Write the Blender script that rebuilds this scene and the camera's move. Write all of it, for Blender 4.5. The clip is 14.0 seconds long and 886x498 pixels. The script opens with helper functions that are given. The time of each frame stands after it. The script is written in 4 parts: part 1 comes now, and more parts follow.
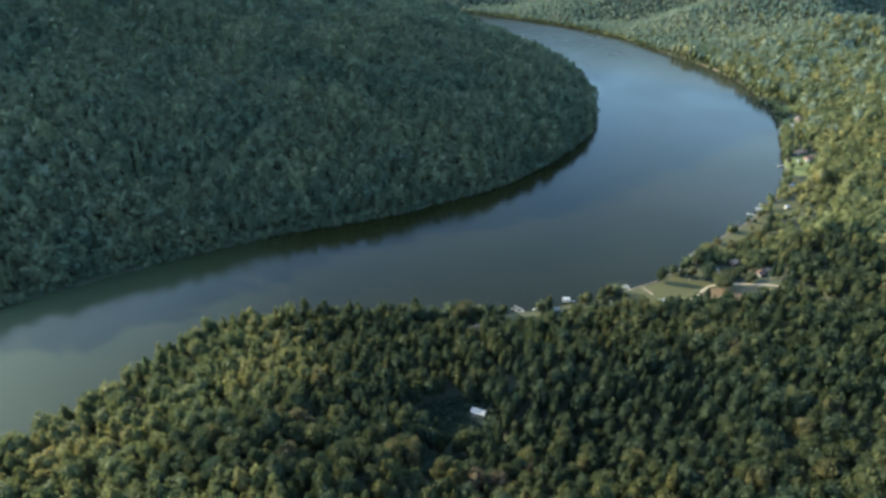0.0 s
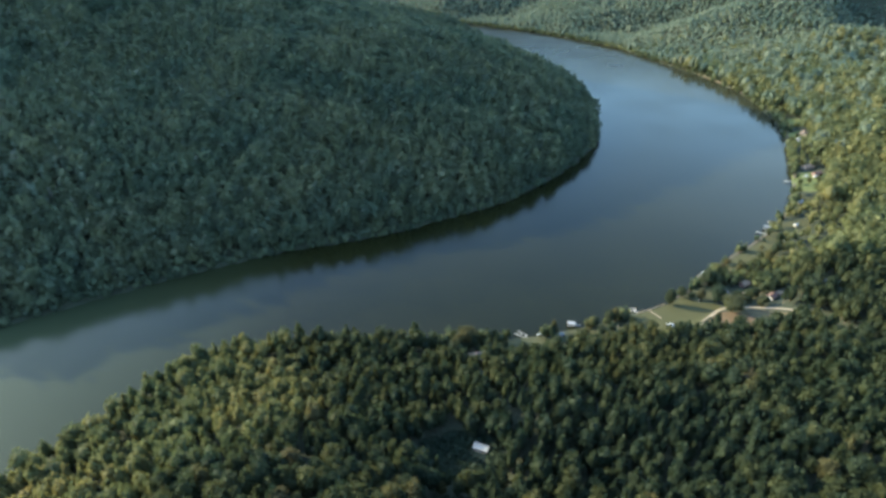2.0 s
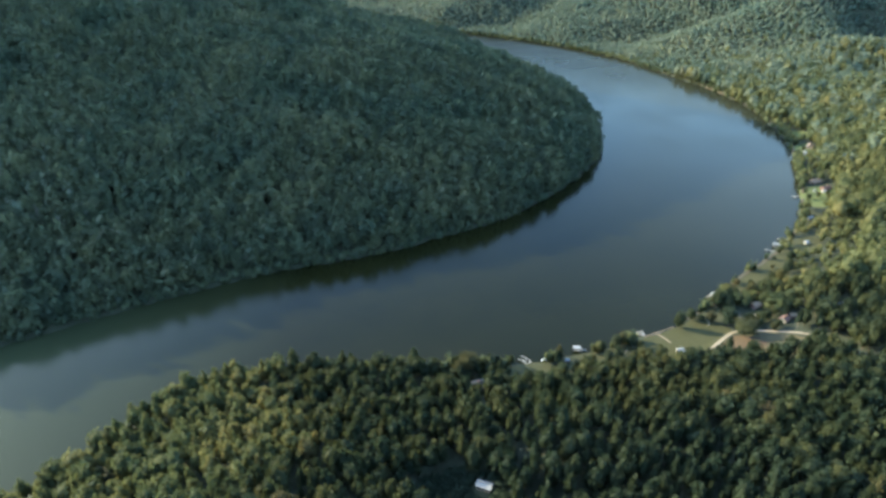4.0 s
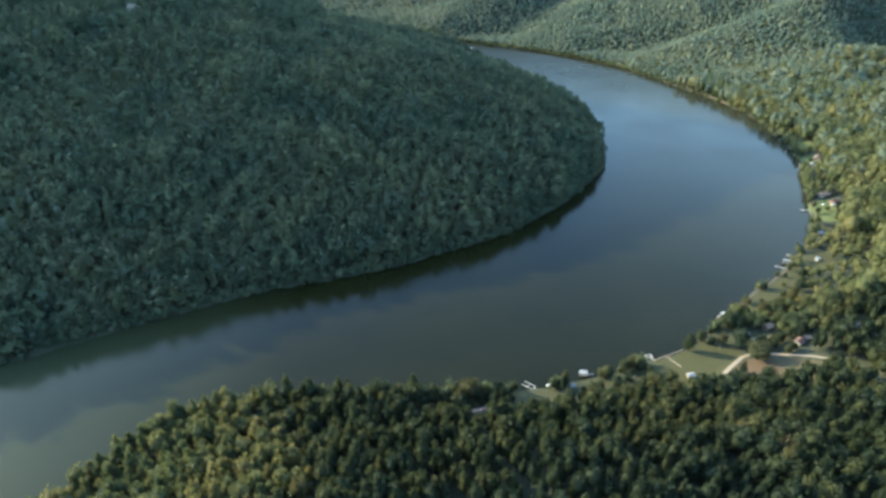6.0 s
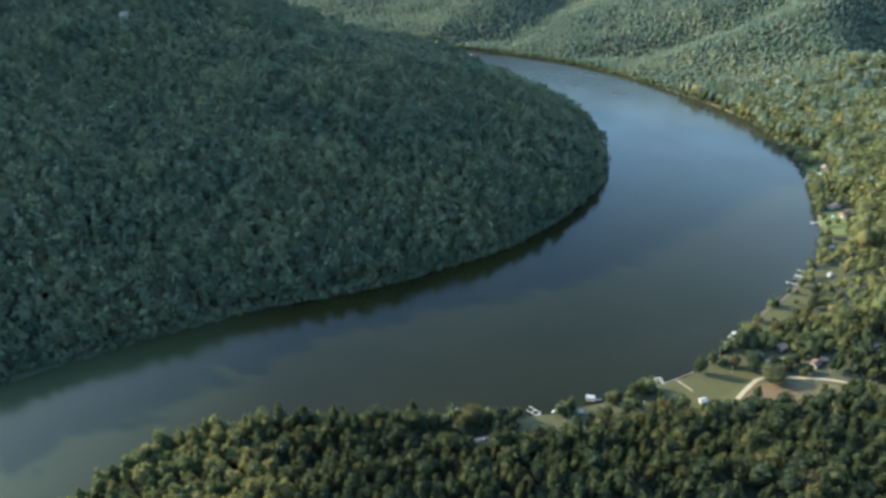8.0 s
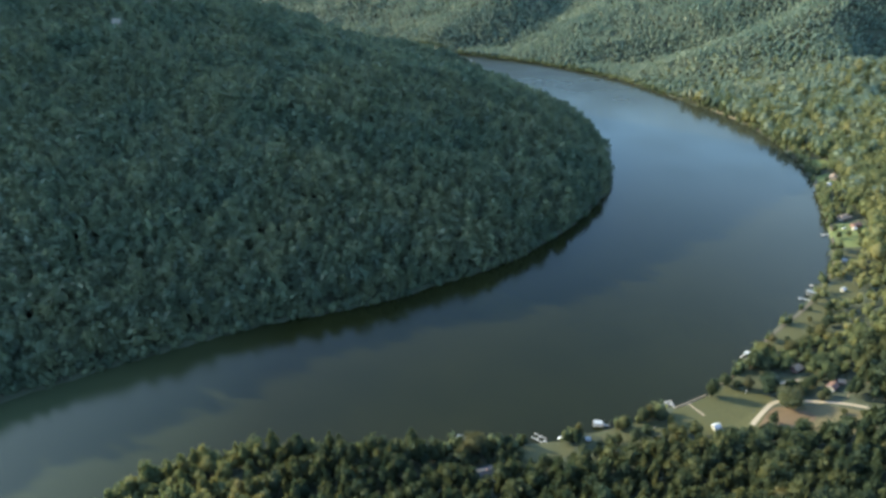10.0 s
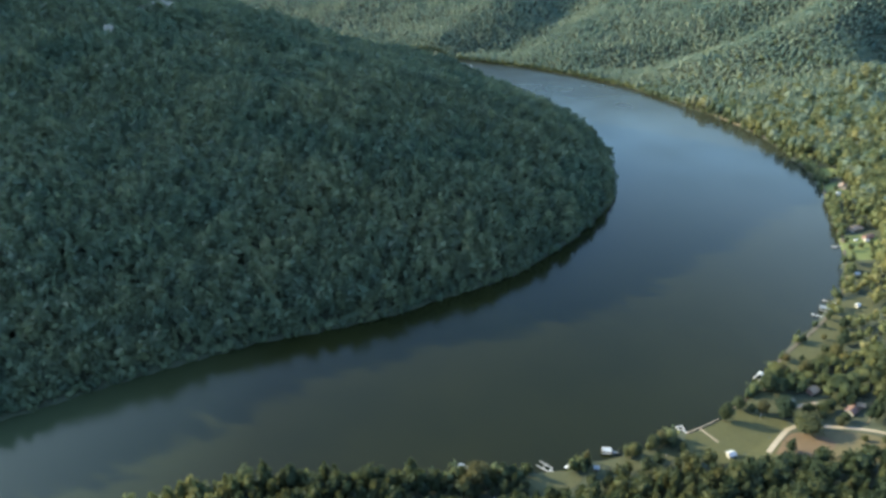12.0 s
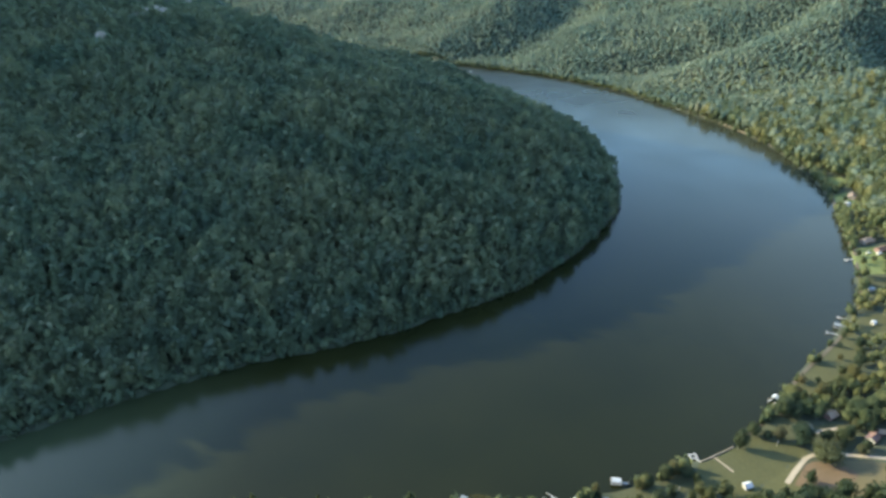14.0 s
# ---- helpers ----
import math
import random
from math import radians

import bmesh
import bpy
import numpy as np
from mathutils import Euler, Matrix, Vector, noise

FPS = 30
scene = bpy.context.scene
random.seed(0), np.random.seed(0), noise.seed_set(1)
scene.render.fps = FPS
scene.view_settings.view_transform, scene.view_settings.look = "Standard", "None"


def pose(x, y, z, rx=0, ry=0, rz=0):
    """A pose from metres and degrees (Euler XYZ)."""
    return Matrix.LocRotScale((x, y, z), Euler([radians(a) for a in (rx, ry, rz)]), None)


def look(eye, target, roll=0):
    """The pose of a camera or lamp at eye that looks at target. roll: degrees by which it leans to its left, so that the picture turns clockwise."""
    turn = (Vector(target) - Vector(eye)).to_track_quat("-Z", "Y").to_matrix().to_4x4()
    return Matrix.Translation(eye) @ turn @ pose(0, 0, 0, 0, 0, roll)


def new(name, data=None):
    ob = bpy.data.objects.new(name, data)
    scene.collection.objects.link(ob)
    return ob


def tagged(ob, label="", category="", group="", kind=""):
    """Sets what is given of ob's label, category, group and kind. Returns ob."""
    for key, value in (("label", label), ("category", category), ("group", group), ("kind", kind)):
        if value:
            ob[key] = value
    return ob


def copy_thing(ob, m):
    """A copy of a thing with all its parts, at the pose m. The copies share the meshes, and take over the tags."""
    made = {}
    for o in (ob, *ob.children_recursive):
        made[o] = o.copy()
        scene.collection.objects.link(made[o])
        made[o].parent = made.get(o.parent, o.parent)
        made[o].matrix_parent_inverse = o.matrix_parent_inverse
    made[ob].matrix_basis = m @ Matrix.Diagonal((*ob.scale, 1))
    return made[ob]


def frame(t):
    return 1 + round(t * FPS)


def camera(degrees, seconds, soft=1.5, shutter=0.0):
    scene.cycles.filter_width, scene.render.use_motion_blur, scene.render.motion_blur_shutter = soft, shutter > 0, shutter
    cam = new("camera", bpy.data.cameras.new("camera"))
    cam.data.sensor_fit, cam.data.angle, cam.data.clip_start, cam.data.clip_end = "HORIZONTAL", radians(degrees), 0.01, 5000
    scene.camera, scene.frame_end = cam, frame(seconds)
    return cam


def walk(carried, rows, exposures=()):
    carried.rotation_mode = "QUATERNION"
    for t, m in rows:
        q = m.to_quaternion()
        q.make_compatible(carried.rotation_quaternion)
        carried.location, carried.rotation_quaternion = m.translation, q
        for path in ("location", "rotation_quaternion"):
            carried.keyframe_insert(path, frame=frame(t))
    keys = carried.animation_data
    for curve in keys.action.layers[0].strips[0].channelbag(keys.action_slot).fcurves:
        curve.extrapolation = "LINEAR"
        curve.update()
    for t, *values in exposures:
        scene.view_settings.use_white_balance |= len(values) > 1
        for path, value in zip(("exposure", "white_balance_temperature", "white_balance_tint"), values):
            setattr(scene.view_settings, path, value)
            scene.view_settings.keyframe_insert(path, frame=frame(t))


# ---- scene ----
# ================= camera and its flight =================
cam = camera(73.56, 14.0, soft=3.1)
FLIGHT = (
    (0.0, 3.43, -74.60, 299.49, 0.480, -31.552, -1.105),
    (1.0, 2.81, -63.89, 299.72, 0.399, -31.162, -1.061),
    (2.0, 2.25, -53.18, 299.85, 0.321, -30.778, -1.032),
    (3.0, 1.74, -42.48, 299.93, 0.247, -30.410, -1.016),
    (4.0, 1.26, -31.81, 299.96, 0.178, -30.067, -1.010),
    (5.0, 0.82, -21.17, 299.98, 0.113, -29.754, -1.012),
    (6.0, 0.40, -10.56, 299.99, 0.054, -29.476, -1.019),
    (7.0, 0.00, 0.00, 300.00, 0.000, -29.231, -1.030),
    (8.0, -0.38, 10.53, 300.02, -0.049, -29.020, -1.044),
    (9.0, -0.75, 21.02, 300.04, -0.094, -28.836, -1.057),
    (10.0, -1.10, 31.50, 300.07, -0.136, -28.672, -1.071),
    (11.0, -1.43, 41.96, 300.09, -0.174, -28.518, -1.083),
    (12.0, -1.73, 52.44, 300.09, -0.211, -28.363, -1.093),
    (13.0, -1.99, 62.95, 300.05, -0.247, -28.190, -1.101),
    (14.0, -2.21, 73.52, 299.94, -0.285, -27.982, -1.106),
)
walk(cam, [(t, pose(x, y, z, 90 + pitch, 0, yaw) @ pose(0, 0, 0, 0, 0, roll))
           for t, x, y, z, yaw, pitch, roll in FLIGHT],
     exposures=((0.0, 2.42, 5250, 2), (14.0, 2.42, 5250, 2)))

# ================= sky and sun =================
SUN_DIR = Vector((-0.93, 0.367, 0.0)).normalized()
SUN_ELEV = radians(22)
world = bpy.data.worlds.new("sky")
scene.world = world
world.use_nodes = True
wn = world.node_tree
wn.nodes.clear()
w_out = wn.nodes.new("ShaderNodeOutputWorld")
w_bg = wn.nodes.new("ShaderNodeBackground")
w_sky = wn.nodes.new("ShaderNodeTexSky")
w_sky.sky_type = "NISHITA"
w_sky.sun_disc = False
w_sky.sun_elevation = SUN_ELEV
w_sky.sun_rotation = math.atan2(SUN_DIR.x, SUN_DIR.y)
w_sky.altitude = 300
w_sky.dust_density = 2.0
w_sky.ozone_density = 1.5
w_bg.inputs["Strength"].default_value = 0.15
w_way = wn.nodes.new("ShaderNodeTexCoord")
w_flat = wn.nodes.new("ShaderNodeMapping")
w_flat.inputs["Scale"].default_value = (1.0, 1.0, 2.6)
w_cloud = wn.nodes.new("ShaderNodeTexNoise")
w_cloud.inputs["Scale"].default_value = 3.2
w_cloud.inputs["Detail"].default_value = 5.0
w_veil = wn.nodes.new("ShaderNodeMapRange")
w_veil.inputs["From Min"].default_value, w_veil.inputs["From Max"].default_value = 0.46, 0.68
w_veil.inputs["To Min"].default_value, w_veil.inputs["To Max"].default_value = 0.0, 0.45
w_mix = wn.nodes.new("ShaderNodeMix")
w_mix.data_type = "RGBA"
w_mix.inputs[7].default_value = (2.55, 2.75, 2.92, 1)
wn.links.new(w_way.outputs["Generated"], w_flat.inputs["Vector"])
wn.links.new(w_flat.outputs[0], w_cloud.inputs["Vector"])
wn.links.new(w_cloud.outputs[0], w_veil.inputs["Value"])
wn.links.new(w_veil.outputs[0], w_mix.inputs[0])
wn.links.new(w_sky.outputs[0], w_mix.inputs[6])
w_high = wn.nodes.new("ShaderNodeSeparateXYZ")
wn.links.new(w_way.outputs["Generated"], w_high.inputs[0])
w_low = wn.nodes.new("ShaderNodeMapRange")
w_low.interpolation_type = "SMOOTHSTEP"
w_low.inputs["From Min"].default_value, w_low.inputs["From Max"].default_value = 0.04, 0.56
w_low.inputs["To Min"].default_value, w_low.inputs["To Max"].default_value = 0.8, 0.0
w_haze = wn.nodes.new("ShaderNodeMix")
w_haze.data_type = "RGBA"
w_haze.inputs[7].default_value = (2.50, 3.38, 3.50, 1)
wn.links.new(w_high.outputs[2], w_low.inputs["Value"])
wn.links.new(w_low.outputs[0], w_haze.inputs[0])
wn.links.new(w_mix.outputs[2], w_haze.inputs[6])
wn.links.new(w_haze.outputs[2], w_bg.inputs[0])
wn.links.new(w_bg.outputs[0], w_out.inputs[0])

sun = new("sun", bpy.data.lights.new("sun", "SUN"))
sun.data.energy = 3.1
sun.data.angle = radians(0.25)
sun.data.color = (1.0, 0.77, 0.40)
to_sun = Vector((SUN_DIR.x * math.cos(SUN_ELEV), SUN_DIR.y * math.cos(SUN_ELEV), math.sin(SUN_ELEV)))
sun.matrix_world = look((0, 0, 600), Vector((0, 0, 600)) - to_sun)


# ================= materials =================
def material(name):
    mat = bpy.data.materials.new(name)
    mat.use_nodes = True
    nt = mat.node_tree
    return mat, nt, nt.nodes["Principled BSDF"]


def node(nt, kind, **values):
    n = nt.nodes.new(kind)
    for key, value in values.items():
        n.inputs[key].default_value = value
    return n


def ramp(nt, factor, stops):
    r = nt.nodes.new("ShaderNodeValToRGB")
    while len(r.color_ramp.elements) < len(stops):
        r.color_ramp.elements.new(0.5)
    for el, (at, col) in zip(r.color_ramp.elements, stops):
        el.position, el.color = at, (*col, 1)
    nt.links.new(factor, r.inputs[0])
    return r.outputs[0]


def mixed(nt, factor, a, b, mode="MIX"):
    m = nt.nodes.new("ShaderNodeMix")
    m.data_type, m.blend_type = "RGBA", mode
    for sock, value in ((m.inputs[0], factor), (m.inputs[6], a), (m.inputs[7], b)):
        if hasattr(value, "links"):
            nt.links.new(value, sock)
        elif isinstance(value, tuple):
            sock.default_value = (*value, 1)
        else:
            sock.default_value = value
    return m.outputs[2]


def world_place(nt):
    return nt.nodes.new("ShaderNodeNewGeometry").outputs["Position"]


def noise_at(nt, scale, detail=3.0, rough=0.55, where=None):
    n = node(nt, "ShaderNodeTexNoise", Scale=scale, Detail=detail, Roughness=rough)
    nt.links.new(where if where is not None else world_place(nt), n.inputs["Vector"])
    return n.outputs[0]


def bump(nt, bsdf, height, strength, distance):
    b = node(nt, "ShaderNodeBump", Strength=strength, Distance=distance)
    nt.links.new(height, b.inputs["Height"])
    nt.links.new(b.outputs[0], bsdf.inputs["Normal"])


def plain(name, colour, rough=0.6, metal=0.0, grain=2.0, spread=0.25):
    """Painted or raw surface with stains at two scales."""
    mat, nt, bsdf = material(name)
    big, small = noise_at(nt, 0.35, 2), noise_at(nt, grain, 4)
    dark = tuple(c * (1 - spread) for c in colour)
    light = tuple(min(1, c * (1 + spread * 0.4)) for c in colour)
    both = mixed(nt, 0.5, ramp(nt, big, ((0.35, dark), (0.65, light))), ramp(nt, small, ((0.3, dark), (0.7, light))))
    nt.links.new(both, bsdf.inputs["Base Color"])
    bsdf.inputs["Roughness"].default_value, bsdf.inputs["Metallic"].default_value = rough, metal
    bump(nt, bsdf, small, 0.2, 0.05)
    return mat


def foliage(name, single, hues, reach=1.0, relief=0.6, mottle=1.0):
    """Leaves; single: one object per tree, else the tint is kept per tree on the mesh."""
    mat, nt, bsdf = material(name)
    if single:
        share = nt.nodes.new("ShaderNodeMath")
        share.operation = "MULTIPLY"
        share.inputs[1].default_value = reach
        nt.links.new(nt.nodes.new("ShaderNodeObjectInfo").outputs["Random"], share.inputs[0])
        tint = share.outputs[0]
    else:
        at = nt.nodes.new("ShaderNodeAttribute")
        at.attribute_name = "tint"
        tint = at.outputs["Fac"]
    hue = ramp(nt, tint, tuple(zip((0.0, 0.3, 0.6, 0.85, 0.95, 1.0), hues)))
    stand = ramp(nt, noise_at(nt, 0.011, 3), ((0.35, (0.72, 0.82, 0.80)), (0.65, (1.18, 1.10, 0.95))))
    leafy = ramp(nt, noise_at(nt, 0.9, 3), ((0.3, (1 - 0.26 * mottle, 1 - 0.24 * mottle, 1 - 0.26 * mottle)), (0.7, (1 + 0.20 * mottle, 1 + 0.18 * mottle, 1 + 0.12 * mottle))))
    colour = mixed(nt, 1.0, mixed(nt, 1.0, hue, stand, "MULTIPLY"), leafy, "MULTIPLY")
    nt.links.new(colour, bsdf.inputs["Base Color"])
    bsdf.inputs["Roughness"].default_value = 0.62
    bsdf.inputs["Specular IOR Level"].default_value = 0.25
    bump(nt, bsdf, noise_at(nt, 1.3, 4, 0.7), relief, 0.9)
    thin = nt.nodes.new("ShaderNodeBsdfTranslucent")
    nt.links.new(colour, thin.inputs[0])
    both = nt.nodes.new("ShaderNodeMixShader")
    both.inputs[0].default_value = 0.46
    out = nt.nodes["Material Output"]
    nt.links.new(bsdf.outputs[0], both.inputs[1])
    nt.links.new(thin.outputs[0], both.inputs[2])
    nt.links.new(both.outputs[0], out.inputs[0])
    return mat


def water_material():
    mat, nt, bsdf = material("river_water")
    clear = ramp(nt, noise_at(nt, 0.006, 3), ((0.35, (0.0088, 0.0100, 0.0032)), (0.65, (0.0124, 0.0132, 0.0040))))
    # the base colour turns paler towards low x and towards high x
    along = nt.nodes.new("ShaderNodeSeparateXYZ")
    nt.links.new(world_place(nt), along.inputs[0])
    down = node(nt, "ShaderNodeMapRange", **{"From Min": -130.0, "From Max": -430.0})
    nt.links.new(along.outputs[0], down.inputs["Value"])
    outer = node(nt, "ShaderNodeMapRange", **{"From Min": 230.0, "From Max": 520.0, "To Max": 0.7})
    nt.links.new(along.outputs[0], outer.inputs["Value"])
    outer_tone = mixed(nt, outer.outputs[0], clear, (0.031, 0.033, 0.021))
    nt.links.new(mixed(nt, down.outputs[0], outer_tone, (0.042, 0.052, 0.027)), bsdf.inputs["Base Color"])
    bsdf.inputs["IOR"].default_value = 1.33
    bsdf.inputs["Specular IOR Level"].default_value = 0.22
    gust = ramp(nt, noise_at(nt, 0.008, 2), ((0.4, (0.11,) * 3), (0.65, (0.20,) * 3)))
    reach = node(nt, "ShaderNodeMapRange", **{"From Min": 950.0, "From Max": 1500.0, "To Min": 0.0, "To Max": 0.22})
    nt.links.new(along.outputs[1], reach.inputs["Value"])
    ruffled = nt.nodes.new("ShaderNodeMath")
    nt.links.new(gust, ruffled.inputs[0])
    nt.links.new(reach.outputs[0], ruffled.inputs[1])
    nt.links.new(ruffled.outputs[0], bsdf.inputs["Roughness"])
    bump(nt, bsdf, noise_at(nt, 0.45, 3), 0.32, 0.25)
    return mat


def ground_material(name, dark, mid, light, scale=0.25):
    mat, nt, bsdf = material(name)
    a = ramp(nt, noise_at(nt, 0.03, 4), ((0.35, dark), (0.65, mid)))
    b = ramp(nt, noise_at(nt, scale, 5, 0.65), ((0.3, dark), (0.7, light)))
    nt.links.new(mixed(nt, 0.5, a, b), bsdf.inputs["Base Color"])
    bsdf.inputs["Roughness"].default_value = 0.95
    bump(nt, bsdf, noise_at(nt, 0.8, 4), 0.5, 0.4)
    return mat


# hill leaves: haze is put into the colour as a greyer, bluer green
HAZED_HILL_GREEN = ((0.065, 0.082, 0.059), (0.092, 0.112, 0.071), (0.124, 0.140, 0.082), (0.161, 0.167, 0.093), (0.199, 0.173, 0.095), (0.207, 0.148, 0.107))
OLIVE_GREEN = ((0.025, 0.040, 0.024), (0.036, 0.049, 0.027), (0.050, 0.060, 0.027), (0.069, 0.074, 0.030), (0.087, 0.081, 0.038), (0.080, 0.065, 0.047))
# brighter yellow-green with the look of sun put into the leaf colour
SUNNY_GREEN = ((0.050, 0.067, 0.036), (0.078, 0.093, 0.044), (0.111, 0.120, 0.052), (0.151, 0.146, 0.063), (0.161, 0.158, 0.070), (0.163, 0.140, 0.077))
# far leaves: haze of distance painted in as a paler, bluer green
HAZED_FAR_GREEN = ((0.093, 0.124, 0.104), (0.116, 0.149, 0.117), (0.138, 0.168, 0.128), (0.160, 0.185, 0.138), (0.176, 0.180, 0.138), (0.176, 0.157, 0.142))
LEAVES = foliage("hazed_hill_leaves", False, HAZED_HILL_GREEN, relief=0.15, mottle=0.45)
NEAR_LEAVES = foliage("olive_leaves", False, OLIVE_GREEN)
EAST_LEAVES = foliage("sun_toned_leaves", False, SUNNY_GREEN)
FAR_LEAVES = foliage("hazed_far_leaves", False, HAZED_FAR_GREEN, relief=0.3, mottle=0.7)
# needles kept to the dark end: shade of the hollow painted into them
NEEDLES_ONE = foliage("needles_of_one_tree", True, OLIVE_GREEN, 0.25)
LEAVES_ONE = foliage("leaves_of_one_tree", True, OLIVE_GREEN)
# lit copy of the single-tree leaves, sun put into the palette
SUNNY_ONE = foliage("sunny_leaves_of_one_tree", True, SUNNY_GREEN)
AUTUMN_ONE = foliage("turning_leaves_of_one_tree", True, ((0.072, 0.068, 0.028), (0.080, 0.073, 0.030), (0.088, 0.076, 0.032), (0.096, 0.080, 0.034), (0.104, 0.083, 0.036), (0.110, 0.084, 0.038)))
BARK = plain("bark", (0.10, 0.075, 0.055), 0.9)
WATER = water_material()
FLOOR = ground_material("forest_floor", (0.020, 0.025, 0.012), (0.030, 0.037, 0.017), (0.043, 0.045, 0.022))
LAWN = ground_material("mown_grass", (0.029, 0.031, 0.005), (0.041, 0.041, 0.008), (0.059, 0.050, 0.012), 0.4)
MEADOW = ground_material("rough_grass", (0.027, 0.032, 0.009), (0.043, 0.044, 0.013), (0.063, 0.053, 0.020), 0.4)
FRESH_LAWN = ground_material("fresh_mown_grass", (0.066, 0.084, 0.018), (0.090, 0.106, 0.024), (0.115, 0.118, 0.034), 0.4)
DRY_LAWN = ground_material("dry_mown_grass", (0.046, 0.039, 0.014), (0.066, 0.054, 0.020), (0.088, 0.067, 0.029), 0.4)
DRY_GRASS = ground_material("dry_bare_ground", (0.054, 0.037, 0.016), (0.076, 0.049, 0.023), (0.101, 0.063, 0.033), 0.4)
GRAVEL = ground_material("pale_gravel", (0.164, 0.135, 0.094), (0.213, 0.176, 0.123), (0.271, 0.226, 0.164), 1.0)
MUD = ground_material("bank_mud", (0.070, 0.045, 0.028), (0.110, 0.072, 0.045), (0.150, 0.110, 0.075), 0.5)
BANK = ground_material("bank_earth", (0.045, 0.036, 0.020), (0.072, 0.057, 0.033), (0.105, 0.084, 0.052), 0.5)
ROCK = ground_material("cliff_sandstone", (0.14, 0.12, 0.09), (0.23, 0.20, 0.155), (0.33, 0.29, 0.23), 0.15)
CONCRETE = plain("tan_concrete", (0.24, 0.185, 0.125), 0.9)
WHITE = plain("white_metal_roof", (0.34, 0.34, 0.325), 0.7, 0.0, 2.0, 0.12)
DULL_ROOF = plain("dull_white_roof", (0.25, 0.25, 0.24), 0.8)
GREY_ROOF = plain("grey_roof", (0.16, 0.165, 0.18), 0.8)
SLATE_ROOF = plain("slate_roof", (0.030, 0.031, 0.036), 0.8)
BLUE_GREY = plain("blue_grey_metal", (0.15, 0.16, 0.16), 0.6)
TAN_ROOF = plain("tan_shingles", (0.23, 0.165, 0.11), 0.85)
RED_ROOF = plain("red_brown_shingles", (0.15, 0.088, 0.066), 0.85)
BRICK = plain("brick_wall_paint", (0.18, 0.112, 0.09), 0.85)
SIDING = plain("pale_siding", (0.26, 0.215, 0.165), 0.7)
WHITE_WALL = plain("white_siding", (0.34, 0.32, 0.28), 0.7)
TIMBER = plain("weathered_timber", (0.34, 0.30, 0.25), 0.9)
PALE_DECK = plain("pale_deck", (0.30, 0.285, 0.26), 0.85)
GLASS, _nt, _b = material("window_glass")
_b.inputs["Base Color"].default_value = (0.03, 0.035, 0.04, 1)
_b.inputs["Roughness"].default_value = 0.08
HULL = plain("white_hull", (0.80, 0.80, 0.79), 0.3)


# ================= lie of the land =================
def smooth(points, steps=6):
    """Catmull-Rom line through the points."""
    p = np.array(points, float)
    p = np.vstack((2 * p[0] - p[1], p, 2 * p[-1] - p[-2]))
    out = []
    for i in range(1, len(p) - 2):
        for k in range(steps):
            t = k / steps
            out.append(0.5 * (2 * p[i] + (p[i + 1] - p[i - 1]) * t + (2 * p[i - 1] - 5 * p[i] + 4 * p[i + 1] - p[i + 2]) * t ** 2
                              + (3 * p[i] - p[i - 1] - 3 * p[i + 1] + p[i + 2]) * t ** 3))
    out.append(p[-2])
    return np.array(out)


OUTER = smooth(((-9000, -4000), (-2500, -1000), (-900, -330), (-560, -110), (-400, 30), (-306, 130), (-259, 186), (-226, 226),
                (-202, 266), (-174, 292), (-118, 305), (-40, 307), (57, 311), (104, 321), (140, 331), (162, 341),
                (180, 349), (206, 365), (233, 387), (258, 414), (303, 449), (336, 478), (370, 516), (402, 565), (438, 638),
                (468, 707), (497, 790), (511, 905), (502, 1035), (462, 1148), (396, 1308), (298, 1446), (176, 1560),
                (60, 1645), (-90, 1730), (-330, 1810), (-900, 1930), (-2500, 2200), (-9000, 2600)))
INNER = smooth(((-9000, -3300), (-2500, -700), (-900, -20), (-560, 205), (-430, 292), (-343, 350), (-275, 391), (-195, 433), (-149, 453),
                (-99, 468), (-47, 488), (6, 516), (65, 550), (103, 584), (149, 634), (188, 688), (217, 743), (235, 829),
                (236, 920), (217, 1018), (184, 1107), (136, 1218), (70, 1350), (-40, 1480), (-180, 1580), (-420, 1670),
                (-900, 1780), (-2500, 2020), (-9000, 2400)))


def distance(x, y, line):
    """Distance from each point to a line."""
    best = np.full(x.shape, 1e12)
    for (ax, ay), (bx, by) in zip(line[:-1], line[1:]):
        dx, dy = bx - ax, by - ay
        u = np.clip(((x - ax) * dx + (y - ay) * dy) / (dx * dx + dy * dy), 0, 1)
        np.minimum(best, (x - ax - u * dx) ** 2 + (y - ay - u * dy) ** 2, out=best)
    return np.sqrt(best)


def within(x, y, line):
    """Which points lie inside the closed line."""
    odd = np.zeros(x.shape, bool)
    for (ax, ay), (bx, by) in zip(line, np.roll(line, -1, axis=0)):
        if ay != by:
            odd ^= ((ay > y) != (by > y)) & (x < (bx - ax) * (y - ay) / (by - ay) + ax)
    return odd


_waves = np.random.RandomState(4)


def wave_set(count, size):
    a, ph = _waves.uniform(0, 2 * np.pi, count), _waves.uniform(0, 6.28, count)
    k = 2 * np.pi / (size * _waves.uniform(0.7, 1.4, count))
    return list(zip(k * np.cos(a), k * np.sin(a), ph))


WAVES_S, WAVES_M, WAVES_L = wave_set(7, 75), wave_set(7, 240), wave_set(6, 900)


def waves(x, y, which):
    return sum(np.sin(kx * x + ky * y + ph) for kx, ky, ph in which) / len(which) ** 0.5


def mound(x, y, cx, cy, rx, ry, high):
    return high * np.exp(-((x - cx) / rx) ** 2 - ((y - cy) / ry) ** 2)


SPUR = smooth(((470, 1350), (614, 1338), (727, 1340), (845, 1368), (1000, 1430), (1500, 1600)))
